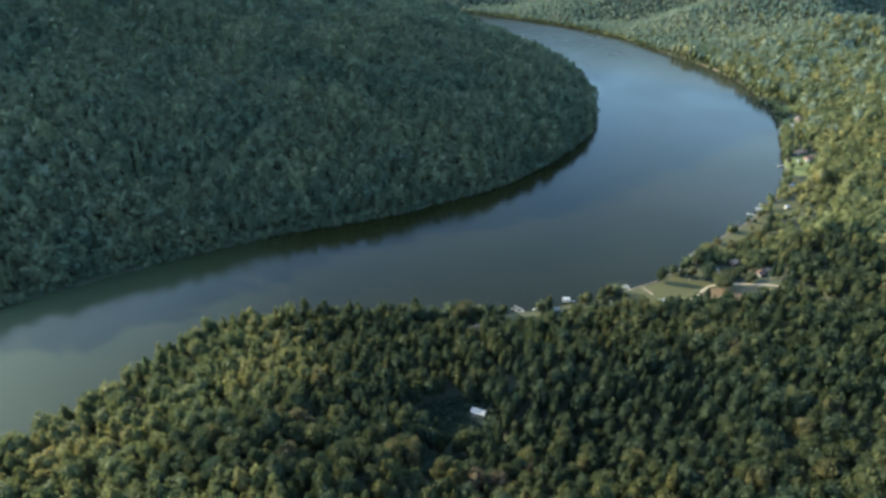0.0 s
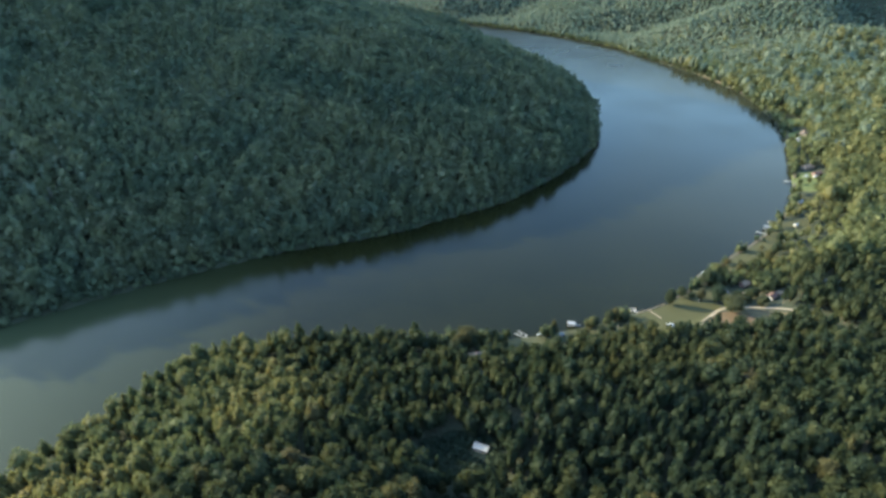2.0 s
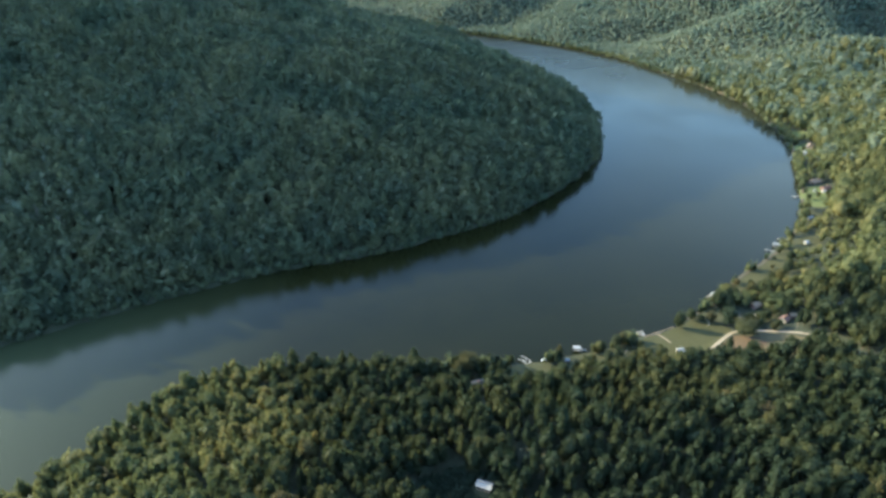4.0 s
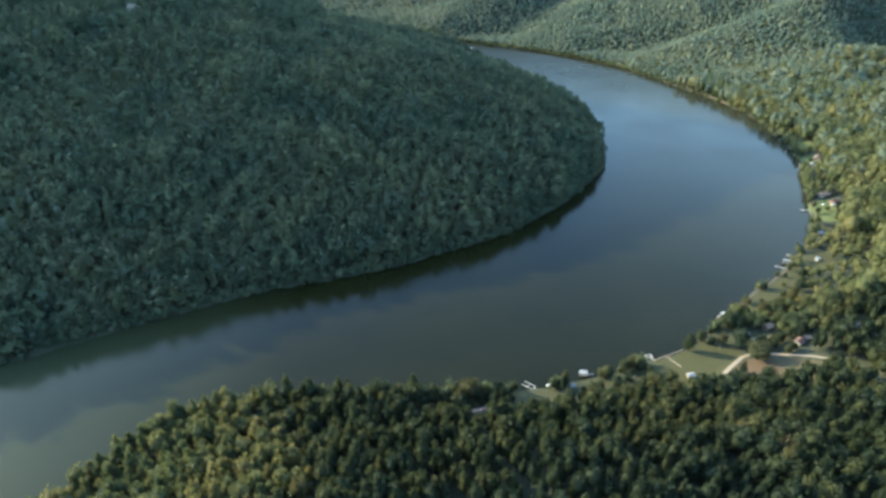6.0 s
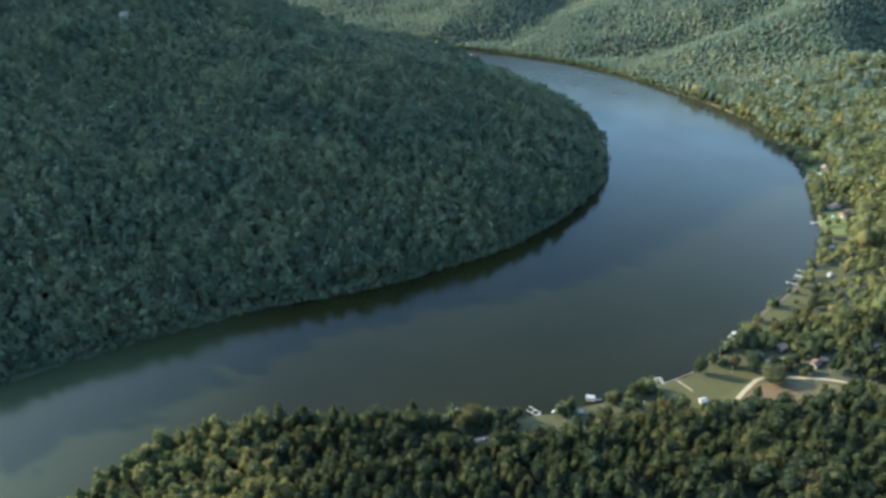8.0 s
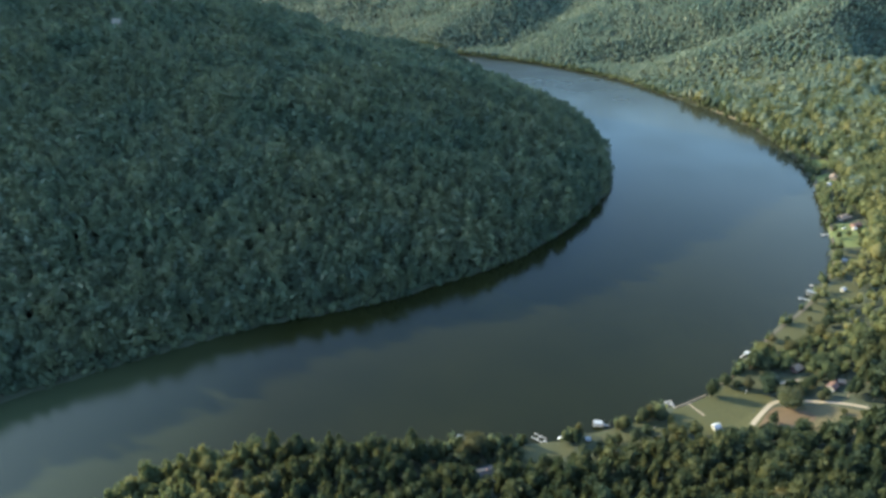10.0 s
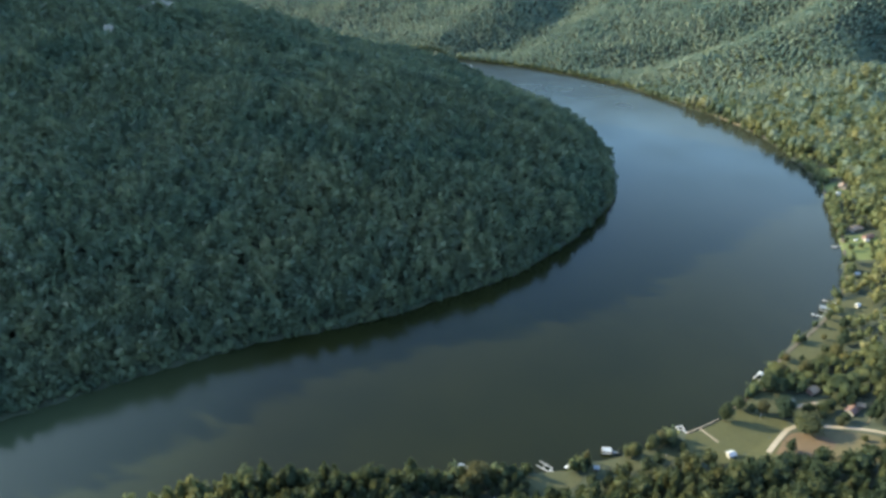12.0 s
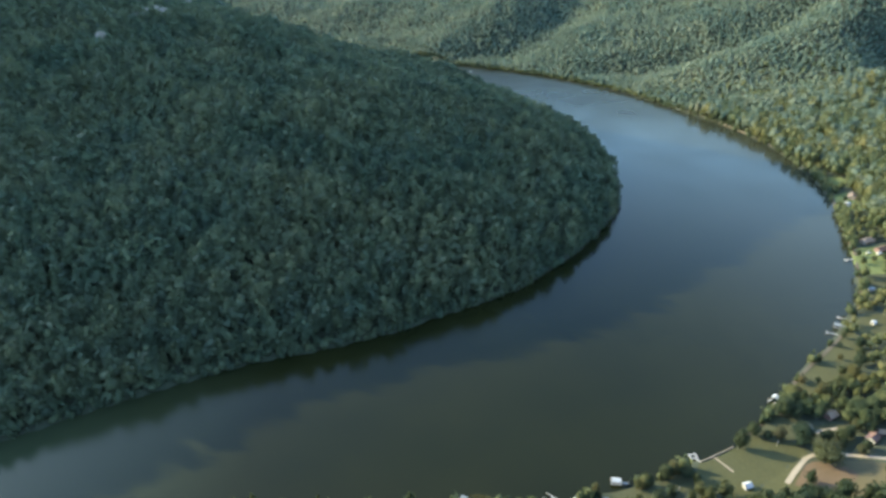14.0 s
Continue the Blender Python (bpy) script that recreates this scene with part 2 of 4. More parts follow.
VALLEY = smooth(((400, 1425), (614, 1440), (727, 1460), (845, 1500), (1100, 1590), (1500, 1760)))
GULLY = smooth(((110, 1640), (265, 1735), (420, 1920), (500, 2200)))
SHOULDER = smooth(((10, 1760), (130, 1860), (230, 2050), (260, 2300)))


def lay(x, y):
    """Ground height, distance to the water's edge, and the side: 0 river, 1 hill inside the bend, 2 outer land."""
    x, y = np.asarray(x, float), np.asarray(y, float)
    d_out, d_in = distance(x, y, OUTER), distance(x, y, INNER)
    hill, land = within(x, y, INNER), ~within(x, y, OUTER)
    rough = waves(x, y, WAVES_S), waves(x, y, WAVES_M), waves(x, y, WAVES_L)
    # hill inside the bend: steep foot, then an even slope up to the crest
    h1 = 1.0 + 0.50 * np.minimum(d_in, 130) + 0.29 * np.clip(d_in - 130, 0, 380) + 0.25 * np.clip(d_in - 510, 0, 400)
    fade = np.clip(d_in / 160, 0, 1)
    h1 = h1 + fade * (3.0 * rough[0] + 7 * rough[1])
    # unseen brow, raised beyond view so its shade covers hillside and water
    h1 = h1 + mound(x, y, -1000, 950, 340, 340, 225) + mound(x, y, -660, 1330, 180, 190, 300) + mound(x, y, -760, 1130, 160, 160, 110)
    h1 = h1 + mound(x, y, -1030, 640, 130, 150, 13) + mound(x, y, -1045, 545, 70, 70, 20) + mound(x, y, -945, 845, 150, 110, -40)
    h1 = h1 + mound(x, y, 190, 1000, 70, 90, 6)
    # outer land: a low terrace, then rising ground
    far = np.clip((y - 1150) / 250, 0, 1)
    d = d_out
    h2 = 1.5 + 0.05 * np.minimum(d, 30) + (0.20 + 0.10 * far) * np.clip(d - 30 + 20 * far, 0, 450) + 0.26 * np.clip(d - 480, 0, 700)
    fade = np.clip((d - 35) / 120, 0, 1)
    h2 = h2 + fade * (2.0 * rough[0] + 5 * rough[1]) + np.clip((d - 150) / 500, 0, 1) * 42 * rough[2]
    h2 = h2 + mound(x, y, 18, 185, 55, 45, -9) + mound(x, y, -100, 150, 70, 60, 8) + mound(x, y, 70, 215, 45, 35, 9)
    h2 = h2 + mound(x, y, 190, 125, 30, 25, -9) + mound(x, y, 105, 165, 65, 45, -11)
    # spurs and side valleys of the far slopes
    up = np.clip((x - 450) / 500, 0.1, 1.3)
    h2 = h2 + 30 * up * np.exp(-(distance(x, y, SPUR) / 60) ** 2) - 34 * np.exp(-(distance(x, y, VALLEY) / 70) ** 2) + mound(x, y, 950, 1225, 130, 120, -120) + mound(x, y, 800, 1000, 120, 90, -45)
    h2 = h2 - 26 * np.exp(-(distance(x, y, GULLY) / 70) ** 2) + 30 * np.exp(-(distance(x, y, SHOULDER) / 90) ** 2)
    bed = -0.5 - 3.5 * np.clip(np.minimum(d_out, d_in) / 25, 0, 1)
    z = np.where(hill, h1, np.where(land, np.maximum(h2, 1.2), bed))
    return z, np.where(hill, d_in, d_out), np.where(hill, 1, np.where(land, 2, 0))


def height(x, y):
    return float(lay(np.array([x]), np.array([y]))[0][0])


def mesh_object(name, verts, faces, mat, parent=None):
    me = bpy.data.meshes.new(name)
    me.from_pydata(verts, [], faces)
    me.materials.append(mat)
    ob = new(name, me)
    ob.parent = parent
    return ob


def part(name, bm, mat, parent=None, label=""):
    me = bpy.data.meshes.new(name)
    bm.normal_update()
    bm.to_mesh(me)
    bm.free()
    me.materials.append(mat)
    ob = new(name, me)
    ob.parent = parent
    return tagged(ob, label)


def thing(name, m, label, category, group="", kind=""):
    ob = new(name)
    ob.matrix_world = m
    return tagged(ob, label, category, group, kind)


def spread(core_from, core_to, step, low, high, growth=1.16):
    vals = list(np.arange(core_from, core_to + 0.1, step))
    s = step
    while vals[-1] < high:
        s *= growth
        vals.append(vals[-1] + s)
    s = step
    while vals[0] > low:
        s *= growth
        vals.insert(0, vals[0] - s)
    return np.array(vals)


gx, gy = spread(-420, 640, 8, -4900, 4900), spread(90, 1100, 8, -2500, 4900, 1.05)
GX, GY = np.meshgrid(gx, gy)
GZ, _, _ = lay(GX.ravel(), GY.ravel())
nx, ny = len(gx), len(gy)
idx = np.arange(nx * ny).reshape(ny, nx)
quads = np.stack((idx[:-1, :-1], idx[:-1, 1:], idx[1:, 1:], idx[1:, :-1]), -1).reshape(-1, 4)
ground = mesh_object("ground", np.column_stack((GX.ravel(), GY.ravel(), GZ)).tolist(), quads.tolist(), FLOOR)
ground.data.polygons.foreach_set("use_smooth", np.ones(len(quads), bool))
tagged(ground, "dark leaf-littered ground rising into wooded hills", "ground", kind="structure")

wx, wy = np.linspace(-4800, 1400, 40), np.linspace(-2400, 3000, 40)
river = mesh_object("water", [(x, y, 0) for y in wy for x in wx],
                    [(j * 40 + i, j * 40 + i + 1, j * 40 + i + 41, j * 40 + i + 40) for j in range(39) for i in range(39)], WATER)
tagged(river, "calm olive-green river bending round a wooded hill", "river", kind="structure")


# ================= lawns, tracks and banks laid on the ground =================
def drape(name, outline, mat, lift, label, category, step=3.0):
    """A patch of ground cover inside an outline, following the land."""
    ring = smooth(list(outline) + [outline[0]], 4)[:-1]
    bm = bmesh.new()
    bm.faces.new([bm.verts.new((px, py, 0)) for px, py in ring])
    lo, hi = ring.min(0), ring.max(0)
    for axis in (0, 1):
        for c in np.arange(lo[axis] + step, hi[axis], step):
            co, no = ((c, 0, 0), (1, 0, 0)) if axis == 0 else ((0, c, 0), (0, 1, 0))
            bmesh.ops.bisect_plane(bm, geom=bm.verts[:] + bm.edges[:] + bm.faces[:], plane_co=co, plane_no=no)
    zs = lay([v.co.x for v in bm.verts], [v.co.y for v in bm.verts])[0]
    for v, z in zip(bm.verts, zs):
        v.co.z = z + lift
    ob = part(name, bm, mat)
    return tagged(ob, label, category, kind="structure")


def strip(name, line, width, mat, lift, label, category):
    """A road or path of even width that follows the land."""
    mid = smooth(line, 8)
    tang = np.gradient(mid, axis=0)
    tang /= np.linalg.norm(tang, axis=1)[:, None]
    side = np.column_stack((-tang[:, 1], tang[:, 0]))
    bm = bmesh.new()
    rows = []
    for c, s in zip(mid, side):
        rows.append([bm.verts.new((*(c + s * width * f), height(*(c + s * width * f)) + lift)) for f in (-0.5, -0.17, 0.17, 0.5)])
    for a, b in zip(rows[:-1], rows[1:]):
        for k in range(3):
            bm.faces.new((a[k], a[k + 1], b[k + 1], b[k]))
    ob = part(name, bm, mat)
    return tagged(ob, label, category, kind="structure")


CLEARINGS = {
    "lawn_main": ((158, 338), (170, 342.5), (182, 348), (199, 357), (214, 366), (226, 352), (229, 342), (218, 330), (206, 312), (184, 308), (163, 313), (150, 322)),
    "lawn_bank": ((232, 332), (246, 334), (274, 322), (264, 303), (238, 302), (214, 309)),
    "lawn_dock": ((88, 315), (106, 320), (140, 329), (150, 326), (140, 316), (112, 308), (88, 307)),
    "lawn_slip": ((36, 302), (52, 308), (72, 311), (82, 306), (76, 298), (60, 294), (44, 295)),
    "lawn_south": ((250, 400), (260, 412), (282, 429), (304, 446.5), (322, 462), (334, 473), (340, 465), (330, 444), (312, 420), (294, 404), (272, 392), (256, 392)),
    "lawn_point": ((350, 486), (368, 496), (380, 491), (366, 466), (350, 460), (342, 470)),
    "lawn_green": ((415, 592), (426, 612), (462, 616), (452, 584), (430, 562), (408, 568)),
    "lawn_garden": ((403, 553), (414, 560), (424, 552), (404, 530), (390, 530)),
    "lawn_east": ((474, 714), (486, 748), (514, 762), (506, 724), (492, 704)),
    "lawn_far": ((502, 784), (511, 814), (534, 812), (528, 786), (514, 777)),
    "lawn_upper": ((200, 359), (212, 367), (228, 381), (240, 380), (244, 368), (234, 357), (220, 353)),
    "lawn_yard": ((234, 354), (242, 364), (260, 368), (268, 358), (258, 345), (240, 346)),
    "wood_yard": ((-20, 191), (-8, 204), (14, 208), (33, 199), (33, 186), (28, 173), (12, 171), (-9, 178)),
    "wood_gap": ((-15, 140), (-7, 152), (10, 155), (18, 145), (8, 132), (-9, 132)),
}
for key, outline in CLEARINGS.items():
    if key.startswith("lawn"):
        drape("lawn", outline, DRY_LAWN if key == "lawn_bank" else FRESH_LAWN if key in ("lawn_green", "lawn_east", "lawn_far") else LAWN if key in ("lawn_main", "lawn_green", "lawn_east", "lawn_south", "lawn_point", "lawn_far") else MEADOW, 0.16,
              "sunlit mown grass sloping down to the river bank", "lawn")
    else:
        drape("clearing", outline, FLOOR, 0.16, "dark leaf-littered gap in the wood", "clearing")
drape("bare_ground", ((206, 317), (213, 324), (222, 332.5), (230, 335), (240, 330), (246, 322), (236, 313), (220, 311)), DRY_GRASS, 0.30,
      "worn tan patch of bare dry ground beside the track", "bare ground")
strip("ramp_track", ((203, 319), (210.5, 326), (218, 332.5), (226, 339)), 3.1, GRAVEL, 0.42, "wide pale gravel track across the lawn", "track")
strip("gravel_road", ((226, 339), (236, 341.5), (246, 339), (256, 335.5), (268, 331), (281, 323), (287, 309), (296, 292)), 2.9, GRAVEL, 0.36,
      "pale gravel lane past the houses", "lane")
strip("gravel_drive", ((242, 360.6), (250, 361.6), (260, 362.6)), 3.0, GRAVEL, 0.42, "short pale gravel drive among garden trees", "drive")
strip("boat_path", ((169.5, 343.5), (172.5, 338), (176.5, 330.5)), 1.4, CONCRETE, 0.34, "tan narrow concrete path down to the water", "path")
strip("wood_track", ((8, 146), (4, 138), (-14, 128), (-40, 122)), 3.0, MUD, 0.3, "brown dirt track under the trees", "track")


def bank_wall(name, line, label):
    """Low retaining wall along the water's edge."""
    mid = smooth(line, 5)
    bm = bmesh.new()
    tang = np.gradient(mid, axis=0)
    tang /= np.linalg.norm(tang, axis=1)[:, None]
    rings = []
    for (px, py), (tx, ty) in zip(mid, tang):
        top = max(1.5, height(px + ty * 2, py - tx * 2) + 0.1)
        rings.append([bm.verts.new((px - ty * o, py + tx * o, z)) for o, z in ((-0.5, -1.0), (0.5, -1.0), (0.25, top), (-0.3, top))])
    for a, b in zip(rings[:-1], rings[1:]):
        for k in range(4):
            bm.faces.new((a[k], a[(k + 1) % 4], b[(k + 1) % 4], b[k]))
    bm.faces.new(rings[0])
    bm.faces.new(rings[-1][::-1])
    return tagged(part(name, bm, CONCRETE), label, "retaining wall")


shore = OUTER[(OUTER[:, 1] > 600) & (OUTER[:, 1] < 1230) & (OUTER[:, 0] > 300)]
strip("river_bank", [(px + 2.2, py) for px, py in shore[::5]], 4.0, BANK, 0.45, "bare tan earth bank along the outer shore", "river bank")
shore = OUTER[(OUTER[:, 0] > 238) & (OUTER[:, 1] > 390) & (OUTER[:, 1] < 600)]
strip("river_bank", [(px + 1.3, py - 1.1) for px, py in shore[::5]], 2.6, BANK, 0.45, "bare tan earth bank along the garden lawns", "river bank")
bank_wall("retaining_wall", ((160, 340), (170, 344.5), (181, 349.5), (186, 352)), "tan concrete retaining wall along the river lawn")
bank_wall("retaining_wall", ((198, 360.5), (207, 366), (214, 371)), "tan concrete retaining wall along the river lawn")


# ================= trees =================
def icosphere(level):
    bm = bmesh.new()
    bmesh.ops.create_icosphere(bm, subdivisions=level, radius=1.0)
    v = np.array([p.co[:] for p in bm.verts])
    f = np.array([[q.index for q in p.verts] for p in bm.faces])
    bm.free()
    return v, f


def crown_shape(rng, level, sprays, pointed, spray_size, core=1.0):
    """A crown of unit radius and height: lobed core with leaf sprays standing off it."""
    v, f = icosphere(level)
    lobes = rng.normal(size=(9, 3))
    lobes /= np.linalg.norm(lobes, axis=1)[:, None]
    swell = np.max(np.clip(v @ lobes.T, 0, 1) ** 3 * rng.uniform(0.6, 1.0, 9), axis=1)
    r = 0.60 + 0.40 * swell + rng.normal(0, 0.09, len(v))

    def form(p):
        up = np.clip((p[:, 2] + 1) / 2, 0, 1.2)
        wide = np.where(pointed, 1.14 - 0.90 * np.minimum(up, 1.05) ** 1.15, 1.0 - 0.18 * up)
        return np.column_stack((p[:, 0] * wide, p[:, 1] * wide, p[:, 2]))

    verts, faces = form(v * (r * core)[:, None]), [tuple(q) for q in f]
    if sprays:
        c = rng.normal(size=(sprays, 3))
        c[:, 2] = np.where(c[:, 2] < -0.6, -c[:, 2], c[:, 2])
        c /= np.linalg.norm(c, axis=1)[:, None]
        near = np.max(np.clip(c @ lobes.T, 0, 1) ** 3, axis=1)
        base = form(c * (0.70 + 0.40 * near + rng.uniform(-0.06, 0.16, sprays))[:, None])
        tri = rng.normal(size=(sprays, 3, 3)) * spray_size
        extra = (base[:, None, :] + tri).reshape(-1, 3)
        n = len(verts)
        verts = np.vstack((verts, extra))
        faces += [(n + 3 * k, n + 3 * k + 1, n + 3 * k + 2) for k in range(sprays)]
    return verts, np.array(faces)


def joined_wood(name, pts, shapes, rng, label, scale=1.0, squash=1.0, raise_by=(1.1, 1.45), tone=(0.0, 1.0), leaves=LEAVES, trunks=False, category="woodland", soft=False):
    """A stand of trees in one mesh: per tree its place, size, turn and tint."""
    pts = np.asarray(pts)
    which = rng.randint(0, len(shapes), len(pts))
    all_v, all_f, all_t, n = [], [], [], 0
    for k, (sv, sf) in enumerate(shapes):
        own = pts[which == k]
        m = len(own)
        if not m:
            continue
        rad = scale * np.exp(np.clip(rng.normal(1.56, 0.27, m), 1.10, 1.98))
        tall = squash * (0.55 * rad / scale + rng.uniform(3.6, 7.2, m)) * scale ** 0.5
        turn = rng.uniform(0, 6.28, m)
        c, s = np.cos(turn), np.sin(turn)
        lift = own[:, 2] + tall * rng.uniform(*raise_by, m)
        lean = rng.normal(0, 0.05, (m, 2))
        px = (sv[None, :, 0] * c[:, None] - sv[None, :, 1] * s[:, None]) * rad[:, None] + own[:, 0:1] + lean[:, :1] * sv[None, :, 2] * 8
        py = (sv[None, :, 0] * s[:, None] + sv[None, :, 1] * c[:, None]) * rad[:, None] + own[:, 1:2] + lean[:, 1:] * sv[None, :, 2] * 8
        pz = sv[None, :, 2] * tall[:, None] + lift[:, None]
        all_v.append(np.stack((px, py, pz), -1).reshape(-1, 3))
        all_f.append((sf[None] + (n + np.arange(m) * len(sv))[:, None, None]).reshape(-1, 3))
        all_t.append(np.repeat(tone[0] + (tone[1] - tone[0]) * rng.beta(2.0, 2.2, m), len(sf)))
        n += m * len(sv)
    v, f, tint = np.vstack(all_v), np.vstack(all_f), np.concatenate(all_t)
    me = bpy.data.meshes.new(name)
    me.vertices.add(len(v))
    me.vertices.foreach_set("co", v.astype(np.float32).ravel())
    me.loops.add(f.size)
    me.loops.foreach_set("vertex_index", f.astype(np.int32).ravel())
    me.polygons.add(len(f))
    me.polygons.foreach_set("loop_start", np.arange(0, f.size, 3, dtype=np.int32))
    at = me.attributes.new("tint", "FLOAT", "FACE")
    at.data.foreach_set("value", tint.astype(np.float32))
    me.update(calc_edges=True)
    me.materials.append(leaves)
    if soft:
        me.polygons.foreach_set("use_smooth", np.ones(len(f), bool))
    ob = new(name, me)
    tagged(ob, label, category, kind="stuff")
    if trunks:
        bv, bf = [], []
        for x, y, z in pts:
            b = len(bv)
            bv += [(x + 0.35 * math.cos(a), y + 0.35 * math.sin(a), z - 0.5) for a in (0, 2.1, 4.2)]
            bv += [(x + 0.15 * math.cos(a), y + 0.15 * math.sin(a), z + 9) for a in (0, 2.1, 4.2)]
            bf += [(b + k, b + (k + 1) % 3, b + 3 + (k + 1) % 3, b + 3 + k) for k in range(3)]
        mesh_object("trunk", bv, bf, BARK, ob)
    return ob


rng = np.random.RandomState(11)
FINE = [crown_shape(rng, 2, 160, k % 2 == 1, 0.13) for k in range(10)]
FIRS = [crown_shape(rng, 2, 190, k % 3 > 0, 0.11) for k in range(6)]
MIDDLE = [crown_shape(rng, 1, 54, k % 3 == 2, 0.17) for k in range(8)]
LEAFY = [crown_shape(rng, 1, 64, k % 2 == 1, 0.25, 0.86) for k in range(10)]
COARSE = [crown_shape(rng, 1, 12, k % 3 == 2, 0.22) for k in range(6)]

ROADS = [(smooth(((242, 360.6), (250, 361.6), (260, 362.6)), 4), 6.0),
         (smooth(((201, 320), (208, 326), (216, 332), (226, 339), (236, 341.5), (246, 339), (256, 335.5), (268, 331), (281, 323), (287, 309), (296, 292)), 4), 7.5),
         (smooth(((8, 146), (4, 138), (-14, 128), (-40, 122)), 4), 3.0)]
HOMES = ((270, 347, 10), (281, 352, 6), (251, 362, 8), (262, 374, 5), (362, 481, 5), (450, 620, 14), (443, 603, 8), (505, 742, 9), (21, 189, 15), (20, 177, 9), (177, 314, 6), (222, 327, 10), (216, 332, 6), (21, 281, 9), (17, 302, 7), (347, 474, 5),
         (320, 352, 9), (394, 534, 4), (-410, 938, 12), (-396, 940, 12), (-376, 948, 13), (-396, 1096, 9), (-402, 1026, 11), (-411, 840, 9))


def wild(x0, x1, y0, y1, step, rng, jitter=0.42, low=70):
    """Places for trees on a loose lattice, clear of water, lawns, lanes and houses."""
    X, Y = np.meshgrid(np.arange(float(x0), x1, step), np.arange(float(y0), y1, step * 0.9))
    X[1::2] += step / 2
    x = X.ravel() + rng.uniform(-jitter, jitter, X.size) * step
    y = Y.ravel() + rng.uniform(-jitter, jitter, X.size) * step
    fan = (np.abs(x) < 0.70 * np.maximum(y + 75, 0) + 150 + (70 - low)) & (y > low)
    x, y = x[fan], y[fan]
    z, d, side = lay(x, y)
    keep = (side > 0) & (d > 1.5)
    core = (x > -40) & (x < 620) & (y < 900)
    for outline in CLEARINGS.values():
        ring = smooth(list(outline) + [outline[0]], 4)[:-1]
        keep &= ~(core & within(x, y, ring))
    for line, wide in ROADS:
        keep &= distance(x, y, line) > wide
    for hx, hy, r in HOMES:
        keep &= (x - hx) ** 2 + (y - hy) ** 2 > r * r
    return np.column_stack((x, y, z, d, side))[keep]


def crop(p, test):
    return p[test(p[:, 0], p[:, 1], p[:, 3], p[:, 4])]


NEAR = wild(-420, 520, 70, 700, 7.7, rng)
own_stretch = lambda x, y: (y > 118) & (y < 172) & (x > -150) & (x < 215)
front = crop(NEAR, lambda x, y, d, s: (s == 2) & (np.hypot(x, y) < 520) & ~own_stretch(x, y))
single = crop(NEAR, lambda x, y, d, s: (s == 2) & own_stretch(x, y))
front = np.vstack((front, single[290:]))
shaded_stand = lambda x, y: ((x - 95) / 85) ** 2 + ((y - 175) / 55) ** 2 + 0.35 * np.sin(x * 0.09) * np.cos(y * 0.11) < 1
garden = lambda x, y, d: ((d < np.where(y > 520, 26, 58)) & (x > 150) & (y > 300) & (y < 860)) | ((d < 30) & (x > -15) & (x <= 150) & (y > 265))
# lit and unlit leaf copies: sun put into the colour beyond y 344
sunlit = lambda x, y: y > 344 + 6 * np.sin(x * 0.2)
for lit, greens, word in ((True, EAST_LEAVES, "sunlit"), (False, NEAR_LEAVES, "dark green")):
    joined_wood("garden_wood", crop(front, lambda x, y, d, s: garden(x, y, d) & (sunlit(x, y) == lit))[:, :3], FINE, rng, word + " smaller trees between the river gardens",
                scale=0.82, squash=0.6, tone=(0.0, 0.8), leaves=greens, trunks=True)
# this end of the wood gets the brighter leaf copy, painted as lit
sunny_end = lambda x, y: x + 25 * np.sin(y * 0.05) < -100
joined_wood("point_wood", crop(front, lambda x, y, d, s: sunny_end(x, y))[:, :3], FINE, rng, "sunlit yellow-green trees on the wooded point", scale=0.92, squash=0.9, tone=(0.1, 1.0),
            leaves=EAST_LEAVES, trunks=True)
joined_wood("near_wood", crop(front, lambda x, y, d, s: ~shaded_stand(x, y) & ~garden(x, y, d) & ~sunny_end(x, y))[:, :3], FINE, rng, "dense mixed green deciduous wood on the near bank", scale=0.9, squash=0.94, tone=(0.05, 1.0), leaves=NEAR_LEAVES, trunks=True)
# real pines, their green darkened further to carry the hollow's shade
joined_wood("pine_stand", crop(front, lambda x, y, d, s: shaded_stand(x, y))[:, :3], FIRS, rng, "pines toned shade-dark in the hollow of the near bank", scale=0.86, squash=1.08, tone=(0.05, 0.45), leaves=NEAR_LEAVES, trunks=True)
HILL = wild(-640, 260, 330, 1130, 8.0, rng)
slope = crop(HILL, lambda x, y, d, s: (s == 1) & (x + y * 0.35 > -420))
pale_patch = (((slope[:, 0] + 392) / 62) ** 2 + ((slope[:, 1] - 468) / 45) ** 2 < 1) & (rng.uniform(0, 1, len(slope)) < 0.30)
joined_wood("hill_wood", slope[~pale_patch][:, :3], LEAFY, rng, "dense haze-toned green wood covering the shaded hillside", scale=1.32, squash=0.98, tone=(0.05, 0.7), soft=True)
joined_wood("hill_wood", slope[pale_patch][:, :3], MIDDLE, rng, "scattered pale tree crowns in the hillside wood", scale=0.9, squash=1.15, tone=(0.6, 1.0), leaves=FAR_LEAVES, soft=True)
EAST = wild(240, 1050, 300, 1150, 9.4, rng)
east = crop(EAST, lambda x, y, d, s: (s == 2) & (np.hypot(x, y) >= 520))
joined_wood("shore_wood", crop(east, lambda x, y, d, s: garden(x, y, d))[:, :3], MIDDLE, rng, "low yellow-green trees along the outer shore",
            scale=0.8, squash=0.6, tone=(0.2, 1.0), leaves=EAST_LEAVES)
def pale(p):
    """Which trees take the haze-toned paler leaves: more of them farther up the valley."""
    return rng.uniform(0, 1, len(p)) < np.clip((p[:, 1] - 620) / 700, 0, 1)


